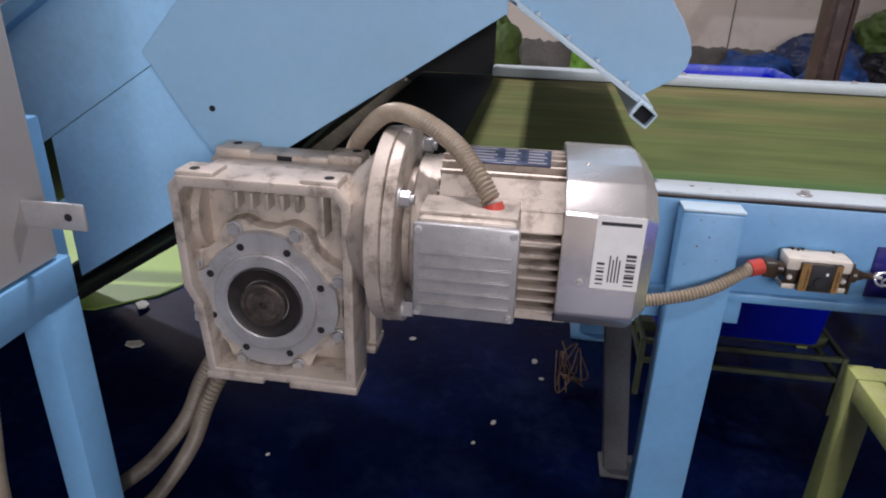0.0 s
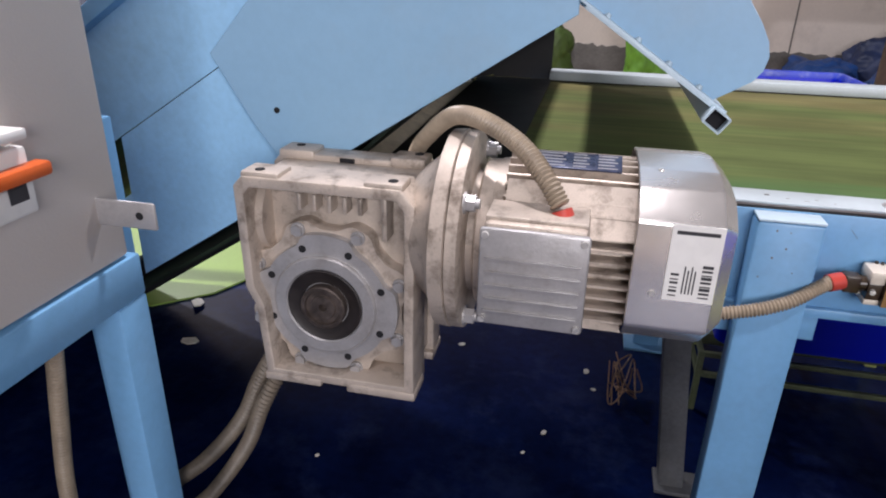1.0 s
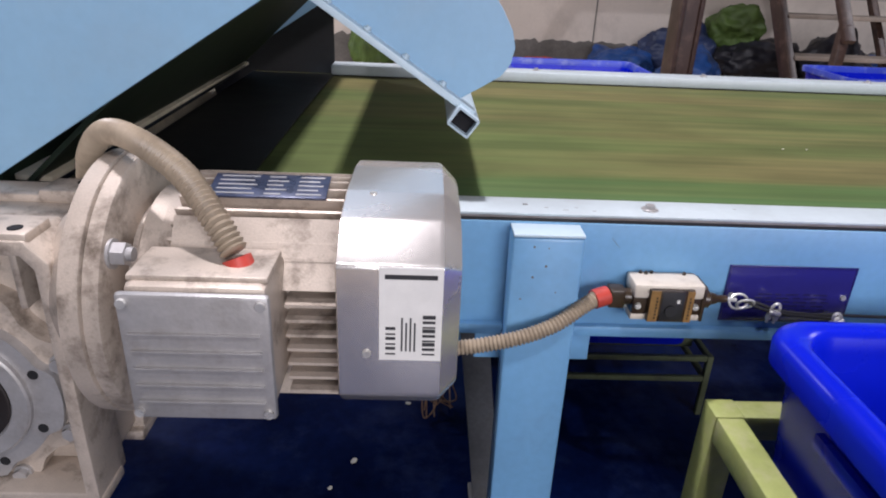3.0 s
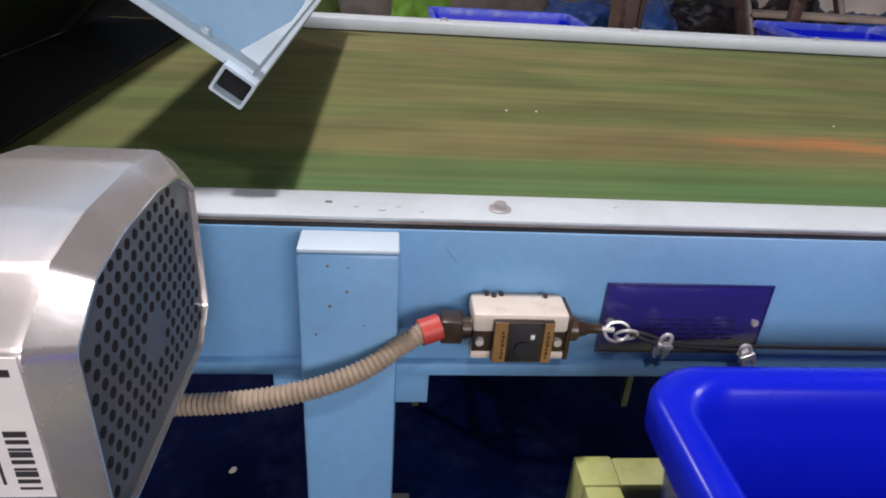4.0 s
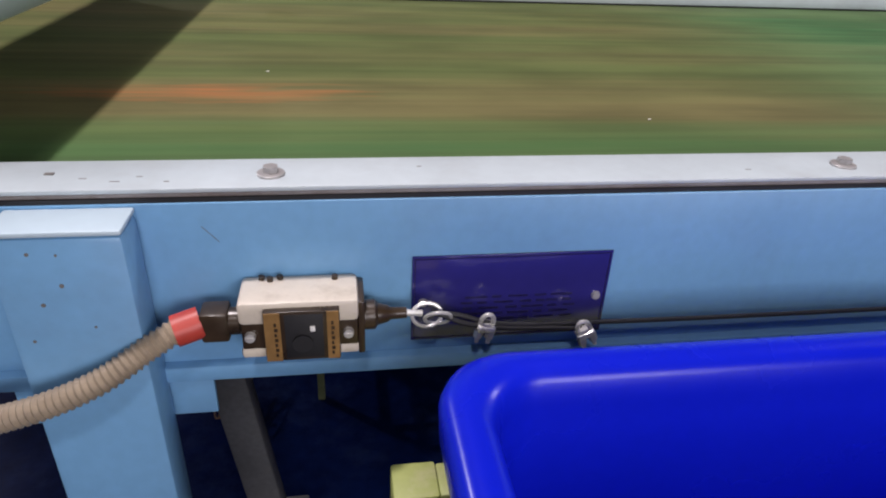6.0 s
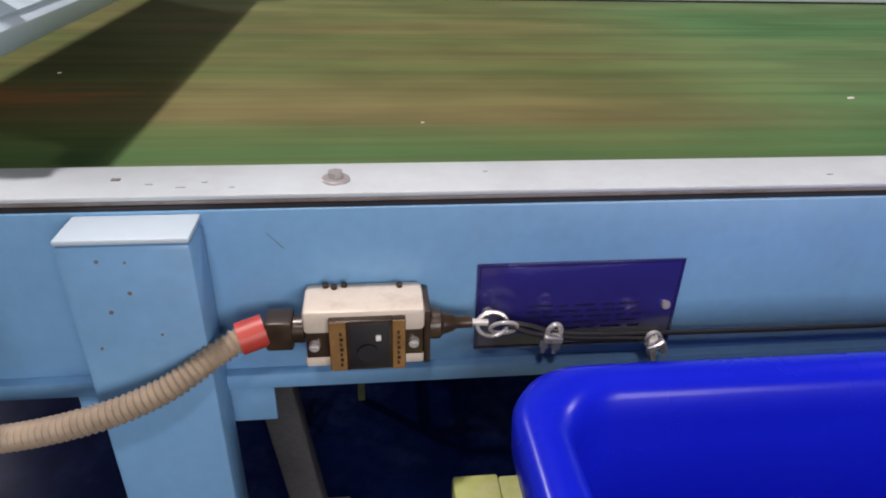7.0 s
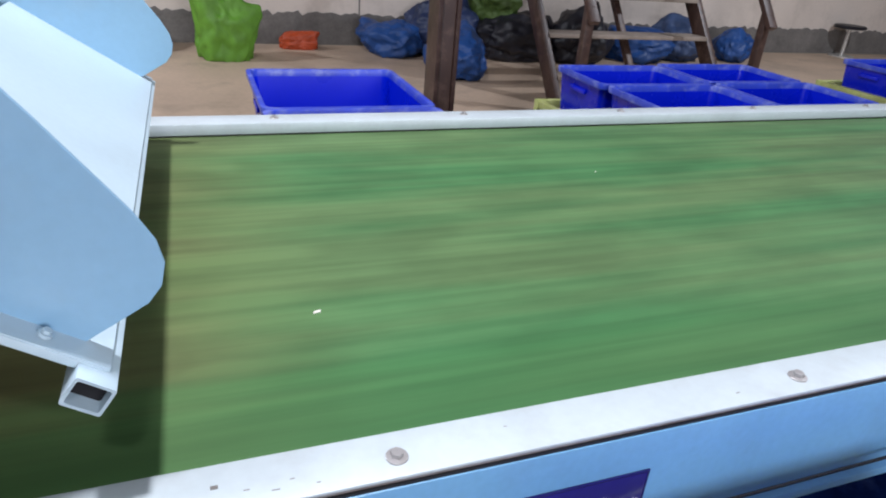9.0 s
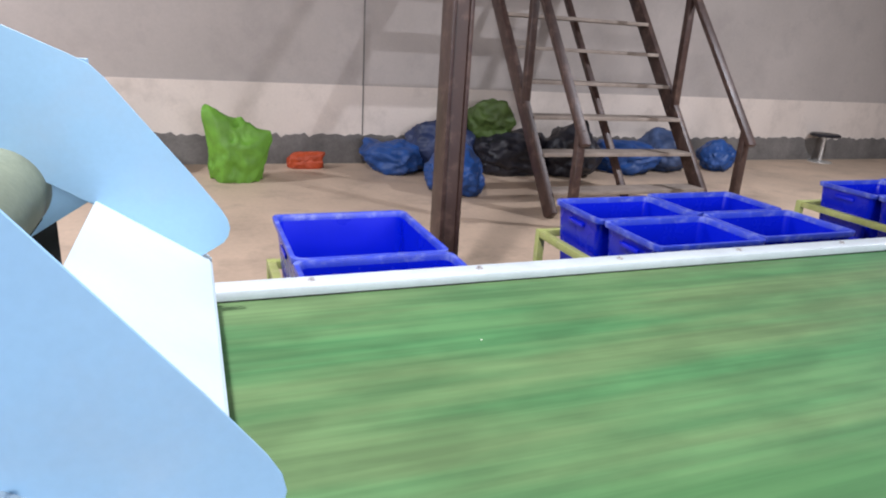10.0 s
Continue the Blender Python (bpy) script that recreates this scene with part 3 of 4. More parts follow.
part("plug", bm, M_HOLE, tube)
for k in range(4):
    for y in (0.0695, 0.857):
        c = Vector((-0.345, y, 0.9655)).lerp(Vector((-0.195, y, 0.8655)), 0.12 + 0.25 * k)
        bm = B()
        rod(bm, c, c + NORMAL * 0.0022, 0.0045, seg=14)
        rod(bm, c + NORMAL * 0.0022, c + NORMAL * 0.0045, 0.003, seg=6)
        part("bolt", bm, M_PALE, chute)
for y in (0.057, 0.868):
    bm = B()
    bar(bm, (-0.352, y + 0.001, 0.9655), (-0.184, y + 0.001, 0.853), 0.002, 0.006, up=NORMAL, bevel=0.0003)
    part("lip", bm, M_PALE, chute)
bm = B()
bar(bm, (-0.358, 0.4635, 0.972), (-0.181, 0.4635, 0.854), 0.811, 0.003, up=(0, 0, 1), bevel=0)
part("floor_plate", bm, M_PALE, chute, "pale sheet-steel floor of the chute")
# ---- the blue frame that carries the control cabinet ----
solid("conveyor_stand", box(B(), -0.878, -0.196, 0.004, -0.838, -0.146, 0.85, 0.003), M_BLUE, "sky-blue box-section stand of the inclined conveyor", "stand")
stand = thing("cabinet_stand", (-0.77, -0.3, 0), "sky-blue welded stand under the control cabinet", "stand")


def local(ob, bm):
    bmesh.ops.translate(bm, vec=-Vector(ob.location), verts=bm.verts)
    return bm


part("top_rail", local(stand, box(B(), -0.778, -0.9, 0.712, -0.732, -0.27, 0.754, 0.003)), M_BLUE, stand)
part("top_rail", local(stand, box(B(), -1.2, -0.31, 0.712, -0.778, -0.27, 0.754, 0.003)), M_BLUE, stand)
for x, y in ((-0.757, -0.29), (-0.757, -0.88), (-1.18, -0.29), (-1.18, -0.88)):
    part("leg", local(stand, box(B(), x - 0.008, y - 0.02, 0.004, x + 0.025, y + 0.02, 0.712, 0.003)), M_BLUE, stand)

# ---- the gear motor ----
gm = thing("gear_motor", (0, 0, 0), "dusty cast-aluminium worm gear motor with hollow output and finned motor", "gear motor")
AY, AZ = -0.12, 0.75
OX, OZ = -0.59, 0.666
GX0, GX1, GF, GB, GZ0, GZ1 = -0.681, -0.49, -0.182, -0.055, 0.566, 0.812


def hollow_frame(bm, outer, inner, y0, y1):
    """A frame between two outlines of equal count in x and z, thick from y0 to y1."""
    fs = []
    n = len(outer)
    rows = [[bm.verts.new((x, y, z)) for x, z in line] for line, y in ((outer, y0), (inner, y0), (inner, y1), (outer, y1))]
    for p, q in zip(rows, rows[1:] + rows[:1]):
        for i in range(n):
            fs.append(bm.faces.new((p[i], p[(i + 1) % n], q[(i + 1) % n], q[i])))
    bmesh.ops.recalc_face_normals(bm, faces=fs)
    sharp = [e for e in {e for f in fs for e in f.edges} if len(e.link_faces) == 2 and e.calc_face_angle(0) > 0.6]
    bmesh.ops.bevel(bm, geom=sharp, offset=0.0016, segments=2, affect="EDGES", profile=0.5)
    return bm


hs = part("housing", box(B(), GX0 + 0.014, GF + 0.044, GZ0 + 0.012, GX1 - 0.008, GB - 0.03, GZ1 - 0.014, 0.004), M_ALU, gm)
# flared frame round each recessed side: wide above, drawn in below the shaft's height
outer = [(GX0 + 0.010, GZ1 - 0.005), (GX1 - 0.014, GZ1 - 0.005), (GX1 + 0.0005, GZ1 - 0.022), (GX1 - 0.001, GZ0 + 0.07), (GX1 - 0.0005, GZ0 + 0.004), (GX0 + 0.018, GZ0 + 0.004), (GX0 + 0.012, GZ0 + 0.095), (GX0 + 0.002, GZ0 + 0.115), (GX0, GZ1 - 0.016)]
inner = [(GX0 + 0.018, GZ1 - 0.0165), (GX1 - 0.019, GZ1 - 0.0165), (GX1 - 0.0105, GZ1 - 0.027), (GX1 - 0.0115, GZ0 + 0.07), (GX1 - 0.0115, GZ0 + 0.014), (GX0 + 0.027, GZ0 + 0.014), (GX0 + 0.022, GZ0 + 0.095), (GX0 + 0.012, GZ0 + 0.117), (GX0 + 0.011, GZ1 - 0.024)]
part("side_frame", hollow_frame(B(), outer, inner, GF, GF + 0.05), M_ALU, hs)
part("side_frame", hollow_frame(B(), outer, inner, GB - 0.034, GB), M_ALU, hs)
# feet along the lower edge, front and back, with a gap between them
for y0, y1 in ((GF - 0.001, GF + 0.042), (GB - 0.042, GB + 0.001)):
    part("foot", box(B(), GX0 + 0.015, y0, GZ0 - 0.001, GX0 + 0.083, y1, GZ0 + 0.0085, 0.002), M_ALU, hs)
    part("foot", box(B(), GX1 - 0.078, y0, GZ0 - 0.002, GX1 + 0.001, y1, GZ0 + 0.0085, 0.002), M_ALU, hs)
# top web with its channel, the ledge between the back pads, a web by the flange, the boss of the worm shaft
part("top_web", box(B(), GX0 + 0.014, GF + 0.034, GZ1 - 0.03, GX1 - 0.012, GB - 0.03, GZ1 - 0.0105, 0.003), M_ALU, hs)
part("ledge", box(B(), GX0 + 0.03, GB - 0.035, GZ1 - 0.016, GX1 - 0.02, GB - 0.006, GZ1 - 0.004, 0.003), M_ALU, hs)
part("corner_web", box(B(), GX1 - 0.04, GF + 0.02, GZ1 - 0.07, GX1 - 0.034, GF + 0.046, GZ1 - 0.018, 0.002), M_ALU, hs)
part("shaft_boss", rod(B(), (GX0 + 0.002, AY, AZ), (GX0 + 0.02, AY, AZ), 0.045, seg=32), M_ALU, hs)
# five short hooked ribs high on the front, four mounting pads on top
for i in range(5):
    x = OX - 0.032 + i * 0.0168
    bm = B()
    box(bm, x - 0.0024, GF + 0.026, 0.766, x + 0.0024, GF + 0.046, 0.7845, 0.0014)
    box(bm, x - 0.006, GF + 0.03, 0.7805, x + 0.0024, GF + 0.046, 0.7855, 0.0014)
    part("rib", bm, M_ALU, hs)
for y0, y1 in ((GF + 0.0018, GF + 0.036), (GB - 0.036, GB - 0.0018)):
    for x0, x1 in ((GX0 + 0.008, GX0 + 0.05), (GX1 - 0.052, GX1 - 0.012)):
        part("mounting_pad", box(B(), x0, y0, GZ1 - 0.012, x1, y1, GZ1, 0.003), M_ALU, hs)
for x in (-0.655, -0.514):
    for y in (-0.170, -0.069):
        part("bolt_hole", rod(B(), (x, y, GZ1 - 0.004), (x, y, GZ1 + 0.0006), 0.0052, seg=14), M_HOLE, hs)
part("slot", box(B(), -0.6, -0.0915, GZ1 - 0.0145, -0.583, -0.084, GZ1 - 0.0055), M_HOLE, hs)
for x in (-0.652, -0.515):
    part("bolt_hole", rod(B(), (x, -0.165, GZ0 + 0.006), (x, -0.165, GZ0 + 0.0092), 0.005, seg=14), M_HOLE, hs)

# side cover with its ears, the lobed flange on it, and the hollow shaft
RX, RZ, CF = -0.594, 0.663, GF + 0.016


def lobed(r0, r1, turn, power, lobes, n=96):
    """A round outline in x and z whose radius swells from r0 to r1 at each lobe."""
    out = []
    for i in range(n):
        a = 2 * math.pi * i / n
        k = min(max(0.5 + power * math.cos(lobes * (a - radians(turn))), 0), 1)
        r = r0 + (r1 - r0) * k * k * (3 - 2 * k)
        out.append((RX + r * math.cos(a), RZ + r * math.sin(a)))
    return out


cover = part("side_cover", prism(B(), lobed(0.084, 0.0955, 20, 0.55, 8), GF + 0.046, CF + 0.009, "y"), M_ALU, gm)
for i in range(8):
    a = radians(20 + 45 * i)
    x, z = RX + 0.0875 * math.cos(a), RZ + 0.0875 * math.sin(a)
    bm = B()
    rod(bm, (x, CF + 0.012, z), (x, CF + 0.006, z), 0.0078, seg=16)
    rod(bm, (x, CF + 0.006, z), (x, CF + 0.001, z), 0.0062, seg=6)
    part("hex_bolt", bm, M_ALU2, cover)
flange = part("flange_ring", prism(B(), lobed(0.0725, 0.0815, -2.5, 1.3, 4), CF + 0.011, CF, "y"), M_ALU2, gm, "machined flange with four lobes and eight holes")
part("machined_ring", lathe(B(), [(CF + 0.002, 0.0585), (CF - 0.0035, 0.058), (CF - 0.005, 0.0565), (CF - 0.005, 0.0445), (CF - 0.003, 0.0425), (CF + 0.004, 0.0415)], (RX, 0, RZ), "y", 56), M_ALU2, flange)
for i in range(8):
    a = radians(20 + 45 * i)
    x, z = RX + 0.0675 * math.cos(a), RZ + 0.0675 * math.sin(a)
    part("bolt_hole", rod(B(), (x, CF + 0.006, z), (x, CF - 0.0006, z), 0.0042, seg=14), M_HOLE, flange)
part("oil_seal", lathe(B(), [(CF + 0.006, 0.0424), (CF - 0.0042, 0.0424), (CF - 0.0048, 0.041), (CF - 0.003, 0.038), (CF - 0.002, 0.027), (CF + 0.004, 0.0255)], (RX, 0, RZ), "y", 48), M_SEAL, gm, "dark oil seal round the shaft")
shaft = part("output_shaft", lathe(B(), [(CF + 0.014, 0.0255), (CF - 0.009, 0.0255), (CF - 0.0105, 0.024), (CF - 0.0105, 0.0205), (CF - 0.007, 0.0195), (CF - 0.007, 0.0145), (CF - 0.009, 0.0135), (CF - 0.009, 0.0045), (CF - 0.003, 0.0035)], (RX, 0, RZ), "y", 40), M_RUST, gm, "rusty hollow output shaft")
part("key", box(B(), RX - 0.004, CF - 0.0095, RZ + 0.0185, RX + 0.004, CF + 0.008, RZ + 0.0235, 0.0006), M_RUST, shaft)

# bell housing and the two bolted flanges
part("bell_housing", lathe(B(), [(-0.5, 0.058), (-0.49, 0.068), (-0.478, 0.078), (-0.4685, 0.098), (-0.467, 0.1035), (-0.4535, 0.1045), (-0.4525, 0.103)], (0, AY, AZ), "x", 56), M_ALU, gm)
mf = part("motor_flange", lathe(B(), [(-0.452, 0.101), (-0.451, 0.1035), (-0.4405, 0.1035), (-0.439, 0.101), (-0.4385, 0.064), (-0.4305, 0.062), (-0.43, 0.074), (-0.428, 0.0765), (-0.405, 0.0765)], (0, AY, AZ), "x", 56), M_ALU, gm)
for i in range(4):
    a = radians(45 + 90 * i + 8)
    y, z = AY + 0.0915 * math.cos(a), AZ + 0.0915 * math.sin(a)
    bm = B()
    rod(bm, (-0.439, y, z), (-0.437, y, z), 0.0105, seg=18)
    rod(bm, (-0.437, y, z), (-0.428, y, z), 0.0085, seg=6)
    rod(bm, (-0.428, y, z), (-0.424, y, z), 0.005, seg=12)
    part("flange_bolt", bm, M_ALU2, mf)

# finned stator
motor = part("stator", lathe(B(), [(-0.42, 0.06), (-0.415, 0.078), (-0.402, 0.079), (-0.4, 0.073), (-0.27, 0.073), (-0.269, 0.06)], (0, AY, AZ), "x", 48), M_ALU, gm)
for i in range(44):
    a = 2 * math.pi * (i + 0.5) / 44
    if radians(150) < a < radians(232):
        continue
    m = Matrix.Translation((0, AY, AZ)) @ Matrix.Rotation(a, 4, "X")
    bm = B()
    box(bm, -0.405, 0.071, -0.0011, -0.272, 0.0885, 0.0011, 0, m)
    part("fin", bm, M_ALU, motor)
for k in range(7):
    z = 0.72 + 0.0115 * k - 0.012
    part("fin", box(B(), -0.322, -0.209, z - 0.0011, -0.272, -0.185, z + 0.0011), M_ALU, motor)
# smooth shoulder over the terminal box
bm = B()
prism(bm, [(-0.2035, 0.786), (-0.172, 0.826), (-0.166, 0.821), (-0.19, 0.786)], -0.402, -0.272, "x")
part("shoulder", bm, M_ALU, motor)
bm = B()
m = Matrix.Translation((0, AY, AZ)) @ Matrix.Rotation(radians(102), 4, "X")
box(bm, -0.385, 0.0885, -0.016, -0.3, 0.0905, 0.016, 0.0004, m)
np_ = part("name_plate", bm, M_NAME, motor, "blue and silver motor name plate")
for r in range(5):
    for c, (u0, u1) in enumerate(((-0.38, -0.352), (-0.347, -0.33), (-0.326, -0.304))):
        bm = B()
        v = -0.012 + 0.006 * r
        box(bm, u0 + 0.002 * ((r * 3 + c) % 3), 0.0905, v - 0.0007, u1 - 0.003 * ((r + c) % 2), 0.0909, v + 0.0008, 0, m)
        part("print_line", bm, M_ALU2, np_)

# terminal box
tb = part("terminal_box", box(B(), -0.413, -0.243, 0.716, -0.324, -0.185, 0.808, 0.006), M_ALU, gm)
part("lid", box(B(), -0.415, -0.249, 0.713, -0.322, -0.2425, 0.805, 0.003), M_ALU2, tb)
for k in range(5):
    z = 0.728 + 0.0125 * k
    part("rib", box(B(), -0.409, -0.2515, z - 0.0009, -0.328, -0.2488, z + 0.0009, 0.0004), M_ALU2, tb)
for x, z in ((-0.41, 0.719), (-0.327, 0.719), (-0.41, 0.799), (-0.327, 0.799)):
    part("screw", rod(B(), (x, -0.2485, z), (x, -0.2515, z), 0.0032, seg=10), M_STEEL, tb)
part("gland", rod(B(), (-0.347, -0.214, 0.806), (-0.3500, -0.2117, 0.8135), 0.0102, 0.0096, seg=20), M_RED, tb, "red plastic conduit gland")
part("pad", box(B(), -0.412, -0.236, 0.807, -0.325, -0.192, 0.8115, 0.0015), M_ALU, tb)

# fan cowl: a square section with cut corners that narrows to the perforated end
bm = B()


COWL = [(-0.1, -0.04), (-0.1, 0.061), (-0.069, 0.081), (-0.03, 0.0875), (0.03, 0.0875), (0.069, 0.081), (0.1, 0.061), (0.1, -0.04), (0.074, -0.063), (-0.074, -0.063)]


def cowl_ring(x, k):
    ps = [Vector(p) * k for p in COWL]
    out = []
    n = len(ps)
    for i in range(n):
        p, c, q = ps[i - 1], ps[i], ps[(i + 1) % n]
        a, b = c + (p - c).normalized() * 0.0035, c + (q - c).normalized() * 0.0035
        for m in range(4):
            u = m / 3
            v = a * (1 - u) ** 2 + c * 2 * u * (1 - u) + b * u * u
            out.append(bm.verts.new((x, AY + v.x, AZ + 0.003 + v.y)))
    return out


rings = [cowl_ring(*r) for r in ((-0.286, 0.985), (-0.285, 1.0), (-0.219, 1.0), (-0.2155, 0.992), (-0.2055, 0.885), (-0.203, 0.855), (-0.203, 0.84), (-0.2065, 0.835))]
for p, q in zip(rings, rings[1:]):
    for i in range(len(p)):
        bm.faces.new((p[i], p[(i + 1) % len(p)], q[(i + 1) % len(p)], q[i]))
bmesh.ops.recalc_face_normals(bm, faces=bm.faces)
cowl = part("fan_cowl", bm, M_COWL, gm, "shiny silver sheet-metal fan cowl", smooth=24)
bm = B()
ring = cowl_ring(-0.2063, 0.839)
bm.faces.new(ring)
gr = part("grille", bm, M_GRILLE, cowl, "perforated end plate of the cowl")
hole_mesh = mesh_of("grille_hole", rod(B(), (0, 0, 0), (0.0005, 0, 0), 0.0029, seg=8), M_HOLE)
for r in range(-9, 10):
    for c in range(-9, 10):
        y, z = (c + 0.5 * (r % 2)) * 0.0105, r * 0.0091
        if abs(y) < 0.074 and -0.045 < z < 0.068 and abs(y) + abs(z) < 0.112 and y * y + z * z > 0.015 ** 2:
            ob = new("grille_hole", hole_mesh)
            ob.parent, ob.location = gr, (-0.2063, AY + y, AZ + 0.003 + z)
for y, z in ((-0.219, 0.748), (-0.153, 0.8375)):
    d = Vector((0, -1, 0)) if y < -0.2 else Vector((0, 0, 1))
    part("screw", rod(B(), Vector((-0.266, y, z)), Vector((-0.266, y, z)) + d * 0.003, 0.0034, 0.0026, seg=12), M_STEEL, cowl)
YL = AY - 0.1006
lab = part("label", box(B(), -0.258, YL - 0.0004, 0.7320, -0.214, YL + 0.0004, 0.8080), M_PAPER, cowl, "white paper label with bar codes")
for k in range(9):
    z = 0.7370 + 0.0038 * k
    part("bar", box(B(), -0.2275, YL - 0.0008, z, -0.2185, YL - 0.0004, z + 0.0012 + 0.0009 * (k % 3)), M_INK, lab)
for k in range(6):
    z = 0.7370 + 0.0042 * k
    part("bar", box(B(), -0.2535, YL - 0.0008, z, -0.2465, YL - 0.0004, z + 0.0012 + 0.0011 * (k % 2)), M_INK, lab)
part("bar", box(B(), -0.254, YL - 0.0008, 0.7990, -0.218, YL - 0.0004, 0.8025), M_INK, lab)
for k in range(4):
    part("bar", box(B(), -0.2425 + 0.003 * k, YL - 0.0008, 0.7400, -0.2413 + 0.003 * k, YL - 0.0004, 0.7680 - 0.004 * (k % 2)), M_INK, lab)

for ob in (lab, *lab.children):
    for v in ob.data.vertices:
        v.co.x, v.co.z = -0.2575 + (v.co.x + 0.258) * 0.95, 0.744 + (v.co.z - 0.732) * 0.92

# ---- conduits ----
def conduit(points, r, label, ridge=0.0018, pitch=0.0040, stuff=M_HOSE):
    return solid("flexible_conduit", hose(B(), points, r, ridge, pitch, 16), stuff, label, "conduit", smooth=60)


conduit([(-0.351, -0.211, 0.817), (-0.366, -0.2, 0.837), (-0.392, -0.176, 0.858), (-0.43, -0.15, 0.872), (-0.465, -0.12, 0.869), (-0.497, -0.085, 0.842), (-0.53, -0.035, 0.797), (-0.56, -0.02, 0.7), (-0.63, -0.02, 0.6)], 0.0078, "dusty beige corrugated conduit arching over the motor flange")
conduit([(-0.42, -0.03, 0.63), (-0.3, -0.04, 0.634), (-0.2, -0.05, 0.645), (-0.14, -0.052, 0.658), (-0.1, -0.046, 0.671), (-0.072, -0.034, 0.685), (-0.056, -0.026, 0.692)], 0.0064, "dusty beige corrugated conduit running into the rope switch")
conduit([(-0.63, -0.05, 0.6), (-0.69, -0.09, 0.55), (-0.722, -0.1, 0.5), (-0.755, -0.1, 0.43), (-0.82, -0.1, 0.345), (-0.905, -0.1, 0.262), (-0.98, -0.1, 0.16), (-1.03, -0.09, 0.02)], 0.0088, "dark grey-beige corrugated conduit hanging below the gearbox", 0.0026, 0.0062, M_HOSE_DARK)
conduit([(-0.62, -0.06, 0.59), (-0.68, -0.1, 0.53), (-0.708, -0.12, 0.48), (-0.742, -0.12, 0.4), (-0.8, -0.12, 0.31), (-0.87, -0.12, 0.22), (-0.95, -0.12, 0.02)], 0.0082, "dark grey-beige corrugated conduit hanging below the gearbox", 0.0026, 0.0062, M_HOSE_DARK)
conduit([(-0.785, -0.33, 0.75), (-0.79, -0.33, 0.7), (-0.796, -0.33, 0.66), (-0.808, -0.33, 0.59), (-0.822, -0.33, 0.5), (-0.83, -0.33, 0.36), (-0.83, -0.32, 0.2), (-0.84, -0.32, 0.012)], 0.0066, "beige corrugated conduit below the control cabinet")

# ---- rope switch on the side channel ----
sw = thing("rope_switch", (0, 0, 0), "cream rope pull switch with a dark brown plate on the channel", "switch")
bm = B()
box(bm, -0.0205, -0.033, 0.6965, 0.05, -0.001, 0.712, 0.003)
box(bm, -0.0205, -0.031, 0.6715, 0.05, -0.001, 0.6785, 0.002)
part("body", bm, M_SWITCH, sw)
# Recess shade is put in as the dark brown of this block.
part("shadow_gap", box(B(), -0.0195, -0.0305, 0.678, 0.0492, -0.0015, 0.697, 0.001), M_SWFACE, sw, "dark recess under the cream lid")
face = part("face_plate", box(B(), -0.0055, -0.0375, 0.6735, 0.0385, -0.0295, 0.7085, 0.0008), M_SWFACE, sw, "dark brown printed plate")
part("stripe", box(B(), -0.005, -0.0382, 0.674, 0.0042, -0.0374, 0.708), M_GOLD, face)
part("stripe", box(B(), 0.031, -0.0382, 0.674, 0.0380, -0.0374, 0.708), M_GOLD, face)
for k in range(7):
    for x in (0.0006, 0.0335):
        part("print_line", box(B(), x, -0.0386, 0.6775 + 0.0036 * k, x + 0.0014 + 0.0006 * (k % 2), -0.0381, 0.6797 + 0.0036 * k), M_SWFACE, face)
part("indicator", box(B(), 0.0212, -0.0392, 0.695, 0.0242, -0.0374, 0.6985, 0.0004), M_PAPER, face)
part("window_glass", box(B(), 0.0065, -0.0378, 0.6755, 0.0288, -0.0374, 0.7065, 0.0002), M_BLACK, face)
part("knob", rod(B(), (0.0165, -0.0374, 0.6865), (0.0165, -0.0396, 0.6865), 0.006, seg=20), M_BLACK, face)
for x in (-0.0145, 0.0435):
    bm = B()
    rod(bm, (x, -0.0302, 0.6878), (x, -0.0335, 0.6878), 0.0034, 0.003, seg=16)
    box(bm, x - 0.002, -0.0342, 0.6873, x + 0.002, -0.0334, 0.6883)
    part("screw", bm, M_STEEL, sw)
part("cap_left", box(B(), 0.0495, -0.031, 0.671, 0.0535, -0.002, 0.709, 0.001), M_SWFACE, sw)
bm = B()
box(bm, -0.043, -0.0295, 0.683, -0.0265, -0.0125, 0.703, 0.002)
rod(bm, (-0.027, -0.021, 0.693), (-0.0205, -0.021, 0.693), 0.0085, seg=16)
part("conduit_gland", bm, M_SWFACE, sw, "dark plastic conduit gland")
part("red_collar", rod(B(), (-0.058, -0.0265, 0.691), (-0.0435, -0.0215, 0.6935), 0.0098, seg=20), M_RED, sw, "red conduit collar")
part("rope_gland", lathe(B(), [(0.053, 0.0095), (0.06, 0.0095), (0.062, 0.007), (0.068, 0.0055), (0.07, 0.004), (0.08, 0.0036)], (0, -0.018, 0.691), "x", 20), M_SWFACE, sw)
part("eye_bolt", rod(B(), (0.078, -0.018, 0.691), (0.09, -0.018, 0.69), 0.0022, seg=10), M_STEEL, sw)
for k, x in enumerate((-0.008, -0.003, 0.003, 0.036)):
    part("screw", rod(B(), (x, -0.006 - 0.002 * (k % 2), 0.711), (x, -0.006 - 0.002 * (k % 2), 0.7145), 0.0019, seg=8), M_SWFACE, sw)

rope = thing("pull_rope", (0, 0, 0), "black pull rope with shiny wire clamps along the channel", "rope")
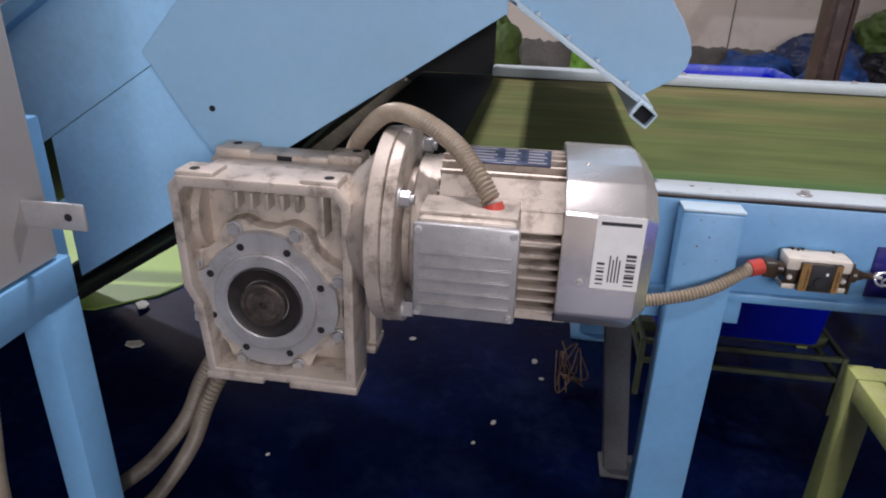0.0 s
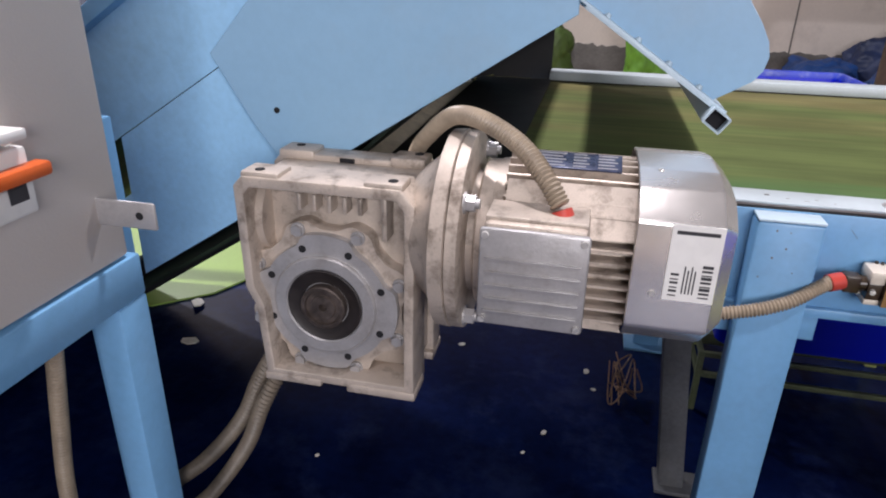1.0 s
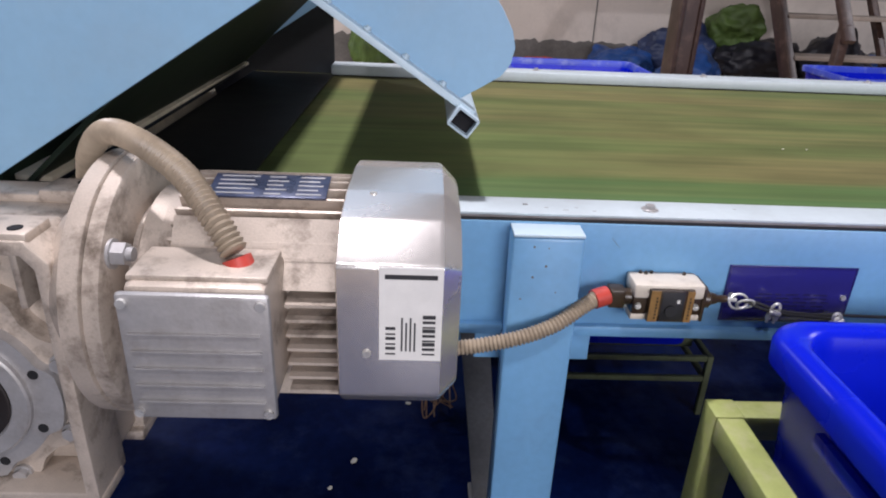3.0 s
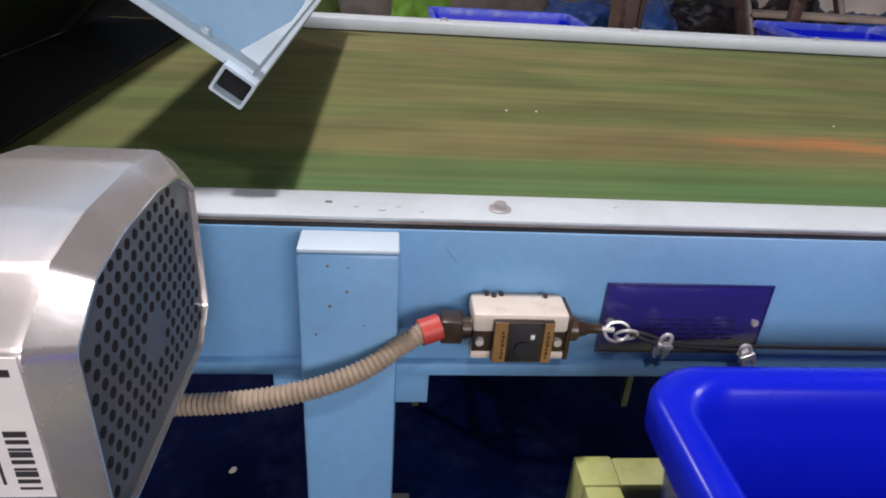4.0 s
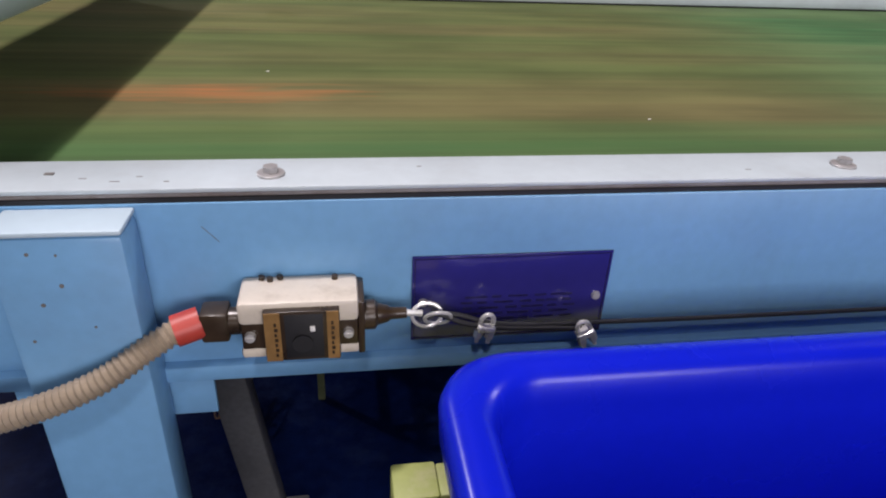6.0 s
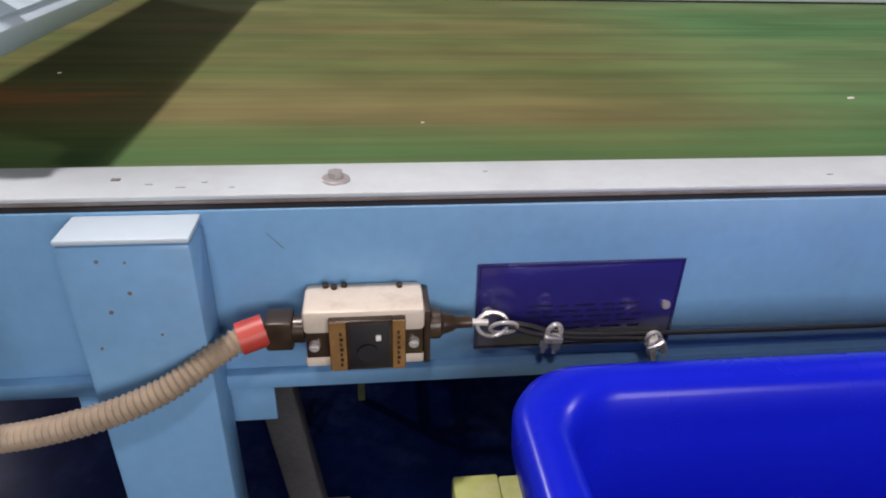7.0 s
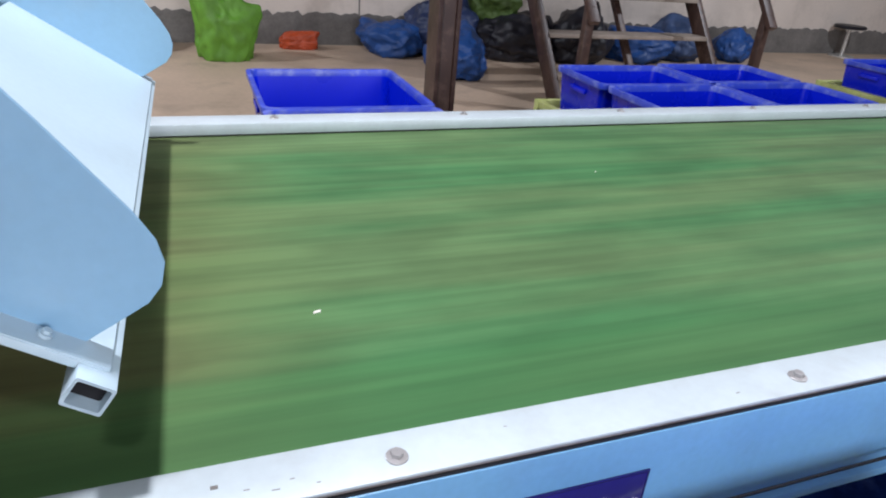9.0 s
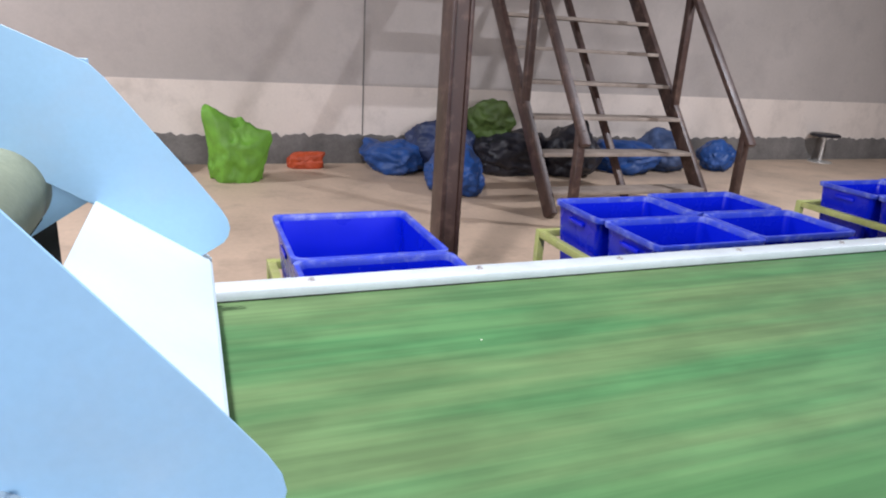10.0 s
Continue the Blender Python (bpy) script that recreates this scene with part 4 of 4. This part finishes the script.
part("rope", hose(B(), [(0.096, -0.017, 0.6895), (0.115, -0.017, 0.686), (0.135, -0.017, 0.679), (0.165, -0.015, 0.6745), (0.2, -0.013, 0.6725), (0.4, -0.013, 0.671), (1.2, -0.013, 0.671), (2.4, -0.013, 0.671), (4.3, -0.013, 0.671)], 0.0017, seg=8), M_BLACK, rope)
part("rope_tail", hose(B(), [(0.1, -0.018, 0.689), (0.12, -0.02, 0.681), (0.145, -0.018, 0.675), (0.17, -0.016, 0.672), (0.203, -0.015, 0.669)], 0.0017, seg=8), M_BLACK, rope)


def ring_pts(c, r1, r2, tilt=0.0):
    return [(c[0] + r1 * math.cos(a), c[1] + tilt * math.sin(a), c[2] + r2 * math.sin(a)) for a in [2 * math.pi * i / 16 for i in range(17)]]


part("thimble", hose(B(), ring_pts((0.093, -0.018, 0.6885), 0.0095, 0.0075, 0.002), 0.0013, seg=10), M_STEEL, rope, "bent shiny wire thimble")
part("thimble", hose(B(), ring_pts((0.1, -0.0195, 0.6865), 0.0085, 0.0068, -0.004), 0.0012, seg=10), M_STEEL, rope)
for cx, cz, turn in ((0.132, 0.6795, 8), (0.2, 0.6705, -24)):
    m = Matrix.Translation((cx, -0.0185, cz)) @ Matrix.Rotation(radians(turn), 4, "Y")

    def at(*p):
        return m @ Vector(p)

    clamp = part("wire_clamp", box(B(), -0.0062, -0.0055, -0.0042, 0.0062, 0.0055, 0.0005, 0.0016, m), M_STEEL, rope, "small zinc wire rope clamp")
    part("loop", hose(B(), [at(-0.0038, -0.001, -0.004), at(-0.0042, -0.0015, 0.003), at(-0.0026, -0.002, 0.0072), at(0, -0.002, 0.0086), at(0.0026, -0.002, 0.0072), at(0.0042, -0.0015, 0.003), at(0.0038, -0.001, -0.004)], 0.0016, seg=10), M_STEEL, clamp)
    for d in (-0.0038, 0.0038):
        part("stud", rod(B(), at(d, -0.001, -0.014), at(d, -0.001, -0.003), 0.0015, seg=10), M_STEEL, clamp)
        part("nut", rod(B(), at(d, -0.001, -0.0098), at(d, -0.001, -0.0045), 0.0031, seg=6), M_STEEL, clamp)

# ---- name plate on the channel ----
pl = thing("name_plate", (0, 0, 0), "glossy dark blue name plate screwed on the side channel", "name plate")
part("plate", box(B(), 0.085, -0.0018, 0.657, 0.219, -0.0002, 0.7215, 0.0003), M_PLATE, pl)
for x0, z0, x1, z1 in ((0.0865, 0.6583, 0.2175, 0.6589), (0.0865, 0.7196, 0.2175, 0.7202), (0.0865, 0.6583, 0.0871, 0.7202), (0.2169, 0.6583, 0.2175, 0.7202)):
    part("border", box(B(), x0, -0.0021, z0, x1, -0.0017, z1), M_PLATE_INK, pl)
for k in range(5):
    for c in range(8):
        x0 = 0.118 + 0.0098 * c + 0.0014 * ((k * 5 + c) % 3)
        part("print_bar", box(B(), x0, -0.0021, 0.671 + 0.0044 * k, x0 + 0.0062 + 0.0016 * ((k + c) % 2), -0.0017, 0.6725 + 0.0044 * k), M_PLATE_INK, pl)
for x in (0.0925, 0.2115):
    part("screw", rod(B(), (x, -0.0016, 0.687), (x, -0.0036, 0.687), 0.0034, 0.0026, seg=14), M_STEEL, pl)

# ---- crates and their stands ----
CW, CH, NEAR_D = 0.45, 0.25, 0.315


def crate(at, label, group, CD=0.315, thin=False):
    e = thing("plastic_crate", at, label, "crate", group)
    bm = B()

    def loop(inset, z, n=9):
        out = []
        r = (0.028 if thin else 0.04) - inset * 0.25
        w, d = CW / 2 - inset, CD / 2 - inset
        for sx, sy, a0 in ((1, 1, 0), (-1, 1, 90), (-1, -1, 180), (1, -1, 270)):
            for k in range(n):
                a = radians(a0 + 90 * k / (n - 1))
                out.append(bm.verts.new((sx * (w - r) + r * math.cos(a), sy * (d - r) + r * math.sin(a), z)))
        return out

    prof = [(0.03, 0.0), (0.013, CH - 0.036), (0.011, CH - 0.034), (0.001, CH - 0.032), (-0.001, CH - 0.03), (-0.002, CH - 0.012), (0.0, CH - 0.005), (0.0035, CH - 0.0012), (0.009, CH + 0.0005), (0.0165, CH), (0.0215, CH - 0.003), (0.0245, CH - 0.008), (0.0275, CH - 0.022), (0.043, 0.012), (0.052, 0.006)]
    if thin:
        prof = [(0.03, 0.0), (0.012, CH - 0.03), (0.0105, CH - 0.026), (0.011, CH - 0.02), (0.014, CH - 0.02), (0.034, 0.012), (0.042, 0.006)]
    loops = [loop(*p) for p in prof]
    for p, q in zip(loops, loops[1:]):
        for i in range(len(p)):
            bm.faces.new((p[i], p[(i + 1) % len(p)], q[(i + 1) % len(p)], q[i]))
    bm.faces.new(loops[0])
    bm.faces.new(loops[-1])
    bmesh.ops.recalc_face_normals(bm, faces=bm.faces)
    part("shell", bm, M_CRATE, e)
    if thin:
        bm = B()
        lips = [loop(*p) for p in ((0.011, CH - 0.021), (0.001, CH - 0.019), (-0.001, CH - 0.003), (0.0, CH), (0.012, CH), (0.0135, CH - 0.003), (0.0138, CH - 0.021))]
        for p, q in zip(lips, lips[1:] + lips[:1]):
            for i in range(len(p)):
                bm.faces.new((p[i], p[(i + 1) % len(p)], q[(i + 1) % len(p)], q[i]))
        bmesh.ops.recalc_face_normals(bm, faces=bm.faces)
        part("rim", bm, M_RIM, e, "scuffed paler blue rim")
    for sx in (-1, 1):
        part("grip", box(B(), sx * (CW / 2 - 0.008) - 0.004, -0.05, CH - 0.06, sx * (CW / 2 - 0.008) + 0.004, 0.05, CH - 0.045, 0.002), M_CRATE, e)
    return e


RIM = 0.70
first = crate((0.09 + CW / 2, -0.07 - NEAR_D / 2, RIM - CH), "empty royal-blue plastic crate on a yellow-green stand", "crates along the conveyor")
crate((0.255, 1.515, RIM - 0.01 - CH), "empty deep royal-blue plastic crate on a stand", "crates along the conveyor", 0.46, True)
far_crate = crate((0.255, 1.125, RIM - 0.01 - CH), "empty royal-blue plastic crate on a yellow-green stand", "crates along the conveyor", 0.315, True)
for x, y in ((1.37, 1.36), (1.83, 1.39), (1.36, 1.68), (1.82, 1.715), (3.0, 1.55), (3.0, 1.87), (3.46, 1.57), (3.46, 1.89)):
    copy_thing(far_crate, pose(x, y, RIM - 0.01 - CH))
copy_thing(first, pose(0.22, 0.86, 0.17))


def crate_stand(x0, y0, x1, y1, top, label, t=0.03, paint=M_STAND):
    e = thing("crate_stand", ((x0 + x1) / 2, (y0 + y1) / 2, 0), label, "stand", "crate stands")
    ox, oy = (x0 + x1) / 2, (y0 + y1) / 2
    for x in (x0, x1 - t):
        for y in (y0, y1 - t):
            part("leg", box(B(), x - ox, y - oy, 0.004, x + t - ox, y + t - oy, top, 0.002), paint, e)
    for y in (y0, y1 - t):
        for z in (top - t, max(top - 0.43, 0.1)):
            part("rail", box(B(), x0 + t - ox, y - oy + 0.001, z, x1 - t - ox, y + t - oy - 0.001, z + t - 0.001, 0.002), paint, e)
    for x in (x0, x1 - t):
        for z in (top - t, max(top - 0.43, 0.1)):
            part("rail", box(B(), x - ox + 0.001, y0 + t - oy, z, x + t - ox - 0.001, y1 - t - oy, z + t - 0.001, 0.002), paint, e)
    for k in (0.3, 0.7):
        y = y0 + (y1 - y0) * k
        part("cross_bar", box(B(), x0 + t - ox, y - 0.015 - oy, RIM - CH - 0.026 if top > 0.4 else top - 0.03, x1 - t - ox, y + 0.015 - oy, RIM - CH - 0.001 if top > 0.4 else top - 0.001, 0.002), paint, e)
    return e


crate_stand(0.068, -0.43, 0.58, -0.045, 0.588, "chipped yellow-green steel stand under a blue crate")
crate_stand(0.015, 1.0, 0.51, 1.8, 0.52, "yellow-green steel stand with two blue crates")
crate_stand(1.1, 1.18, 2.1, 1.9, 0.55, "yellow-green steel stand with four blue crates")
crate_stand(2.72, 1.37, 3.74, 2.08, 0.58, "yellow-green steel stand with blue crates")
crate_stand(-0.02, 0.68, 0.46, 1.04, 0.17, "low yellow-green frame with a crate under the conveyor, darkened for shade", 0.014, M_STAND_SHADED)

# ---- control cabinet on its stand ----
cab = thing("control_cabinet", (-0.735, -0.28, 0.756), "grey steel control cabinet with an orange-handled isolator", "cabinet")
part("body", box(B(), -0.48, -0.62, 0.0, 0.0, 0.0, 0.75, 0.004), M_GREY, cab)
for z in (0.04, 0.62):
    tabp = part("wall_tab", box(B(), -0.01, -0.029, z, 0.056, -0.026, z + 0.024, 0.002), M_ALU2, cab, "bent fixing tab with a hole")
    part("hole", rod(B(), (0.041, -0.0255, z + 0.012), (0.041, -0.0295, z + 0.012), 0.0035, seg=14), M_HOLE, tabp)
iso = part("isolator", box(B(), -0.001, -0.27, 0.078, 0.012, -0.096, 0.128, 0.003), M_PAPER, cab, "white breaker with an orange toggle bar")
part("toggle_bar", box(B(), 0.012, -0.25, 0.106, 0.026, -0.09, 0.117, 0.003), M_ORANGE, iso, "orange toggle bar")
for k in range(5):
    part("slot", box(B(), 0.0115, -0.24 + 0.03 * k, 0.09, 0.0128, -0.224 + 0.03 * k, 0.104), M_INK, iso)
part("hood", box(B(), -0.001, -0.28, 0.134, 0.02, -0.1, 0.142, 0.002), M_PAPER, cab)

# ---- under the conveyor ----
brace = B()
bar(brace, (-0.088, 0.40, 0.012), (-0.16, 0.38, 0.64), 0.05, 0.036, up=(0, 1, 0), bevel=0.003)
bar(brace, (-0.088 + 0.012, 0.40, 0.004), (-0.088 + 0.012, 0.40, 0.014), 0.09, 0.07, up=(0, 1, 0), bevel=0.002)
solid("brace", brace, material("dark_grey_steel", (0.15, 0.155, 0.165), 0.5, vary=0.3, scale=9, stain=(0.2, 0.19, 0.17), stain_amount=0.5), "dark grey steel brace on a foot plate", "brace")
rng = random.Random(4)
bm = B()
for k in range(7):
    c = Vector((-0.19 + rng.uniform(-0.02, 0.02), 0.7 + rng.uniform(-0.03, 0.03), 0.008))
    hose(bm, [c + Vector((rng.uniform(-0.03, 0.03), rng.uniform(-0.06, 0.06), rng.uniform(0.0, 0.09))) for _ in range(5)], 0.0018, seg=6)
solid("wire_tangle", bm, material("rusty_wire", (0.28, 0.16, 0.09), 0.6, vary=0.4, scale=30), "small tangle of rusty wire on the floor", "wire")
bm = B()
prism(bm, [(-1.60, 0.80), (-1.46, 0.925), (-1.38, 1.1), (-1.5, 1.6), (-2.4, 1.55), (-2.3, 0.75)], 0.006, 0.012, "z")
solid("green_sheet", bm, M_LIME, "lime-green plastic sheet lying on the floor", "sheet")


def scrap(x, y, s, turn, z=0.004):
    bm = B()
    pts = [(s * (0.8 + 0.5 * ((i * 37) % 5) / 5) * math.cos(a), s * 0.6 * (0.7 + 0.5 * ((i * 23) % 5) / 5) * math.sin(a)) for i, a in enumerate([0.2, 1.3, 2.4, 3.5, 4.6, 5.5])]
    prism(bm, pts, 0, 0.003, "z")
    ob = solid("scrap", bm, M_SCRAP, "pale paper scrap lying on the blue floor", "scrap", "scraps on the floor")
    ob.matrix_world = pose(x, y, z, 4, 3, turn)


for x, y, s, turn, z in ((-1.47, 0.85, 0.035, 120, 0.013), (-1.372, 0.651, 0.03, 10, 0.005), (-0.62, 0.83, 0.012, 30, 0.005), (-0.27, 0.78, 0.014, 80, 0.005), (-0.25, 0.7, 0.008, 0, 0.005), (-0.4, 0.42, 0.006, 40, 0.005), (-0.84, 0.3, 0.006, 40, 0.005), (-0.36, 0.5, 0.01, 60, 0.005)):
    scrap(x, y, s, turn, z)

# ---- the hall behind ----
post = B()
box(post, 0.835, 2.305, 0, 0.853, 2.435, 4.2, 0.002)
box(post, 0.915, 2.305, 0, 0.933, 2.435, 4.2, 0.002)
box(post, 0.853, 2.322, 0, 0.915, 2.34, 4.2)
solid("steel_post", post, M_BROWN, "dark brown painted steel column of the hall", "column")

stairs = thing("staircase", (3.08, 4.4, 0), "brown steel staircase with worn grey treads and handrails", "stairs")
SX0, SX1, RISE, GO = -0.72, 0.71, 0.262, 0.213
for k in range(11):
    z, y = 0.2 + RISE * k, -0.52 + GO * k
    part("tread", box(B(), SX0, y, z - 0.03, SX1, y + 0.2, z, 0.004), M_TREAD, stairs)
for x in (SX0 - 0.025, SX1 + 0.025):
    bm = B()
    bar(bm, (x, -0.55, 0.02), (x, -0.52 + GO * 11.4, 0.02 + RISE * 11.4 + 0.05), 0.05, 0.13, up=(0, 0, 1))
    part("stringer", bm, M_BROWN, stairs)
    bm = B()
    bar(bm, (x, -0.9, 0.62), (x, -0.9 + GO * 10, 0.62 + RISE * 10), 0.07, 0.04, up=(0, 0, 1), bevel=0.004)
    part("handrail", bm, M_BROWN, stairs)
    for y in (-0.82, 0.05, 0.92):
        zt = 0.62 + (y + 0.9) * RISE / GO
        zb = 0.004 if y < -0.5 else 0.06 + (y + 0.55) * RISE / GO
        part("post", box(B(), x - 0.03, y - 0.03, zb, x + 0.03, y + 0.03, zt, 0.004), M_BROWN, stairs)


bm = B()
bar(bm, (0.05, -0.42, 0.02), (0.05, -0.42 + GO * 11, 0.02 + RISE * 11), 0.05, 0.05, up=(0, 0, 1))
part("stringer", bm, M_BROWN, stairs)


def sack(at, size, material_, label, seed, square=False, ears=()):
    """A slumped sack: a creased body, flat below, with corners pulled out into ears."""
    bm = B()
    bmesh.ops.create_icosphere(bm, subdivisions=5, radius=1)
    off = Vector((seed * 7.3, seed * 3.1, seed * 1.7))
    for v in bm.verts:
        d = v.co.normalized()
        p = d.copy()
        if square:
            p /= (abs(p.x) ** 3.5 + abs(p.y) ** 3.5 + abs(p.z) ** 3.5) ** (1 / 3.5)
            p.x *= 1 - 0.18 * max(p.z, 0)
        soft = noise.noise(d * 1.3 + off) * 0.26 + noise.noise(d * 2.6 + off) * 0.14
        fold = (0.35 - abs(noise.noise(d * 2.4 + off * 1.3))) * 0.16 + (0.3 - abs(noise.noise(d * 4.4 + off))) * 0.13
        p *= 1 + soft * (0.55 if square else 0.9) + fold
        for e, length, sharp in ears:
            e = Vector(e).normalized()
            p += e * length * max(0.0, d.dot(e)) ** sharp
        p.z = max(p.z, -0.72) + 0.72
        v.co = Vector((p.x * size[0], p.y * size[1], p.z * size[2] / 1.75))
    ob = solid("sack", bm, material_, label, "sack", "sacks along the wall", smooth=60)
    ob.matrix_world = pose(*at, 0, 0, 0 if square else seed * 40)


TIP = lambda x, y, z, length=0.45: ((x, y, z), length, 16)
sack((0.15, 5.45, 0), (0.205, 0.17, 0.49), M_GBAG, "full lime-green woven sack with a twisted corner on the floor", 1, True, (((-0.66, -0.2, 0.75), 1.0, 9), ((0.95, -0.2, 0.4), 0.6, 12)))
sack((1.93, 4.85, 0), (0.36, 0.25, 0.36), M_BBAG, "slumped blue plastic sack on the floor", 2, False, (TIP(0.4, -0.3, 0.9),))
sack((1.62, 5.75, 0), (0.3, 0.25, 0.3), M_BBAG, "slumped blue plastic sack by the wall", 3, False, (TIP(0.7, 0.2, 0.6),))
sack((2.1, 5.75, 0), (0.35, 0.25, 0.5), material("navy_sack", (0.02, 0.035, 0.1), 0.5, vary=0.3), "dark navy sack by the wall", 4, False, (TIP(-0.2, -0.3, 0.9),))
sack((2.85, 5.6, 0), (0.45, 0.3, 0.42), M_KBAG, "black plastic sack by the wall", 5)
sack((3.45, 5.5, 0), (0.35, 0.3, 0.48), M_KBAG, "black plastic sack by the wall", 6, False, (TIP(0.3, 0.2, 0.9),))
sack((2.62, 5.75, 0.34), (0.28, 0.22, 0.36), M_DGBAG, "dark green sack lying on a black one", 7, False, (TIP(0.6, 0, 0.7),))
sack((4.2, 5.6, 0), (0.4, 0.3, 0.32), M_BBAG, "slumped blue plastic sack behind the stairs", 8)
sack((4.75, 5.65, 0), (0.3, 0.3, 0.4), material("slate_sack", (0.04, 0.07, 0.16), 0.5, vary=0.3), "slate-blue sack behind the stairs", 9, False, (TIP(-0.3, 0, 0.9),))
sack((5.5, 5.6, 0), (0.25, 0.2, 0.33), M_BBAG, "slumped blue plastic sack by the wall", 10)
sack((-4.7, 4.5, 0), (0.5, 0.4, 0.62), material("dark_cloth_sack", (0.012, 0.014, 0.03), 0.7, vary=0.4), "dark cloth sack near the wall", 11)
sack((-0.75, 5.8, 0), (0.2, 0.2, 0.5), M_DGBAG, "dark green sack by the wall", 12, False, (TIP(0.2, 0, 1),))
sack((0.81, 5.93, 0), (0.16, 0.08, 0.15), material("red_orange_bag", (0.42, 0.06, 0.015), 0.5, vary=0.2, scale=14), "small crumpled red-orange bag by the wall", 13, True, (TIP(0.8, -0.2, 0.6),))
stool = thing("stool", (7.57, 5.95, 0), "small black-topped stool by the wall", "stool")
part("seat", lathe(B(), [(0.335, 0.16), (0.34, 0.18), (0.36, 0.185), (0.375, 0.17)], (0, 0, 0), "z", 28), M_KBAG, stool)
part("column", rod(B(), (0, 0, 0.02), (0, 0, 0.336), 0.022, seg=14), M_STEEL, stool)
part("foot", lathe(B(), [(0.0, 0.15), (0.012, 0.15), (0.022, 0.04)], (0, 0, 0), "z", 24), M_STEEL, stool)
solid("trim_wall_joint", box(B(), 1.41, WALL_Y - 0.004, 0.16, 1.422, WALL_Y + 0.011, 2.6), M_SKIRT, "dark vertical joint of the wall", "joint", kind="structure")

# pieces that ride on the belt
riders = []
for k, (x4, y, s) in enumerate(((0.247 + 0.262 * 8, 0.268, 0.0038), (-0.068 + 0.262 * 4.5, 0.381, 0.0017), (-0.03 + 0.262 * 4.5, 0.382, 0.0014), (0.36 + 0.262 * 4.5, 0.37, 0.0014), (2.9, 0.62, 0.0018), (1.9, 0.2, 0.0014))):
    bm = B()
    prism(bm, [(-s * 1.4, -s * 0.3), (s * 0.9, -s * 0.5), (s * 1.3, s * 0.4), (-s * 0.6, s * 0.6)], 0, 0.0009, "z")
    ob = solid("fleck", bm, M_SCRAP, "tiny pale fleck riding on the belt", "scrap", "flecks on the belt")
    riders.append((ob, x4, y))


def motions():
    for ob, s0 in belt_sections:
        if s0 - SPEED * 10 > 0.12:
            walk(ob, [(0, belt_pose(s0)), (10, belt_pose(s0 - SPEED * 10))])
        else:
            walk(ob, [(t / 5, belt_pose(s0 - SPEED * t / 5)) for t in range(51)])
    walk(lower_drum, [(k / 2, pose(HX, 0, HZ, 0, DRUM_TURN * k / 2, 0)) for k in range(21)])
    for ob, x0, y in riders:
        rows = []
        for k in range(51):
            m = belt_pose(x0 - DRUM_X - SPEED * k / 5)
            rows.append((k / 5, m @ pose(0, y, 0.0048, 0, 0, 20)))
        walk(ob, rows)


motions()
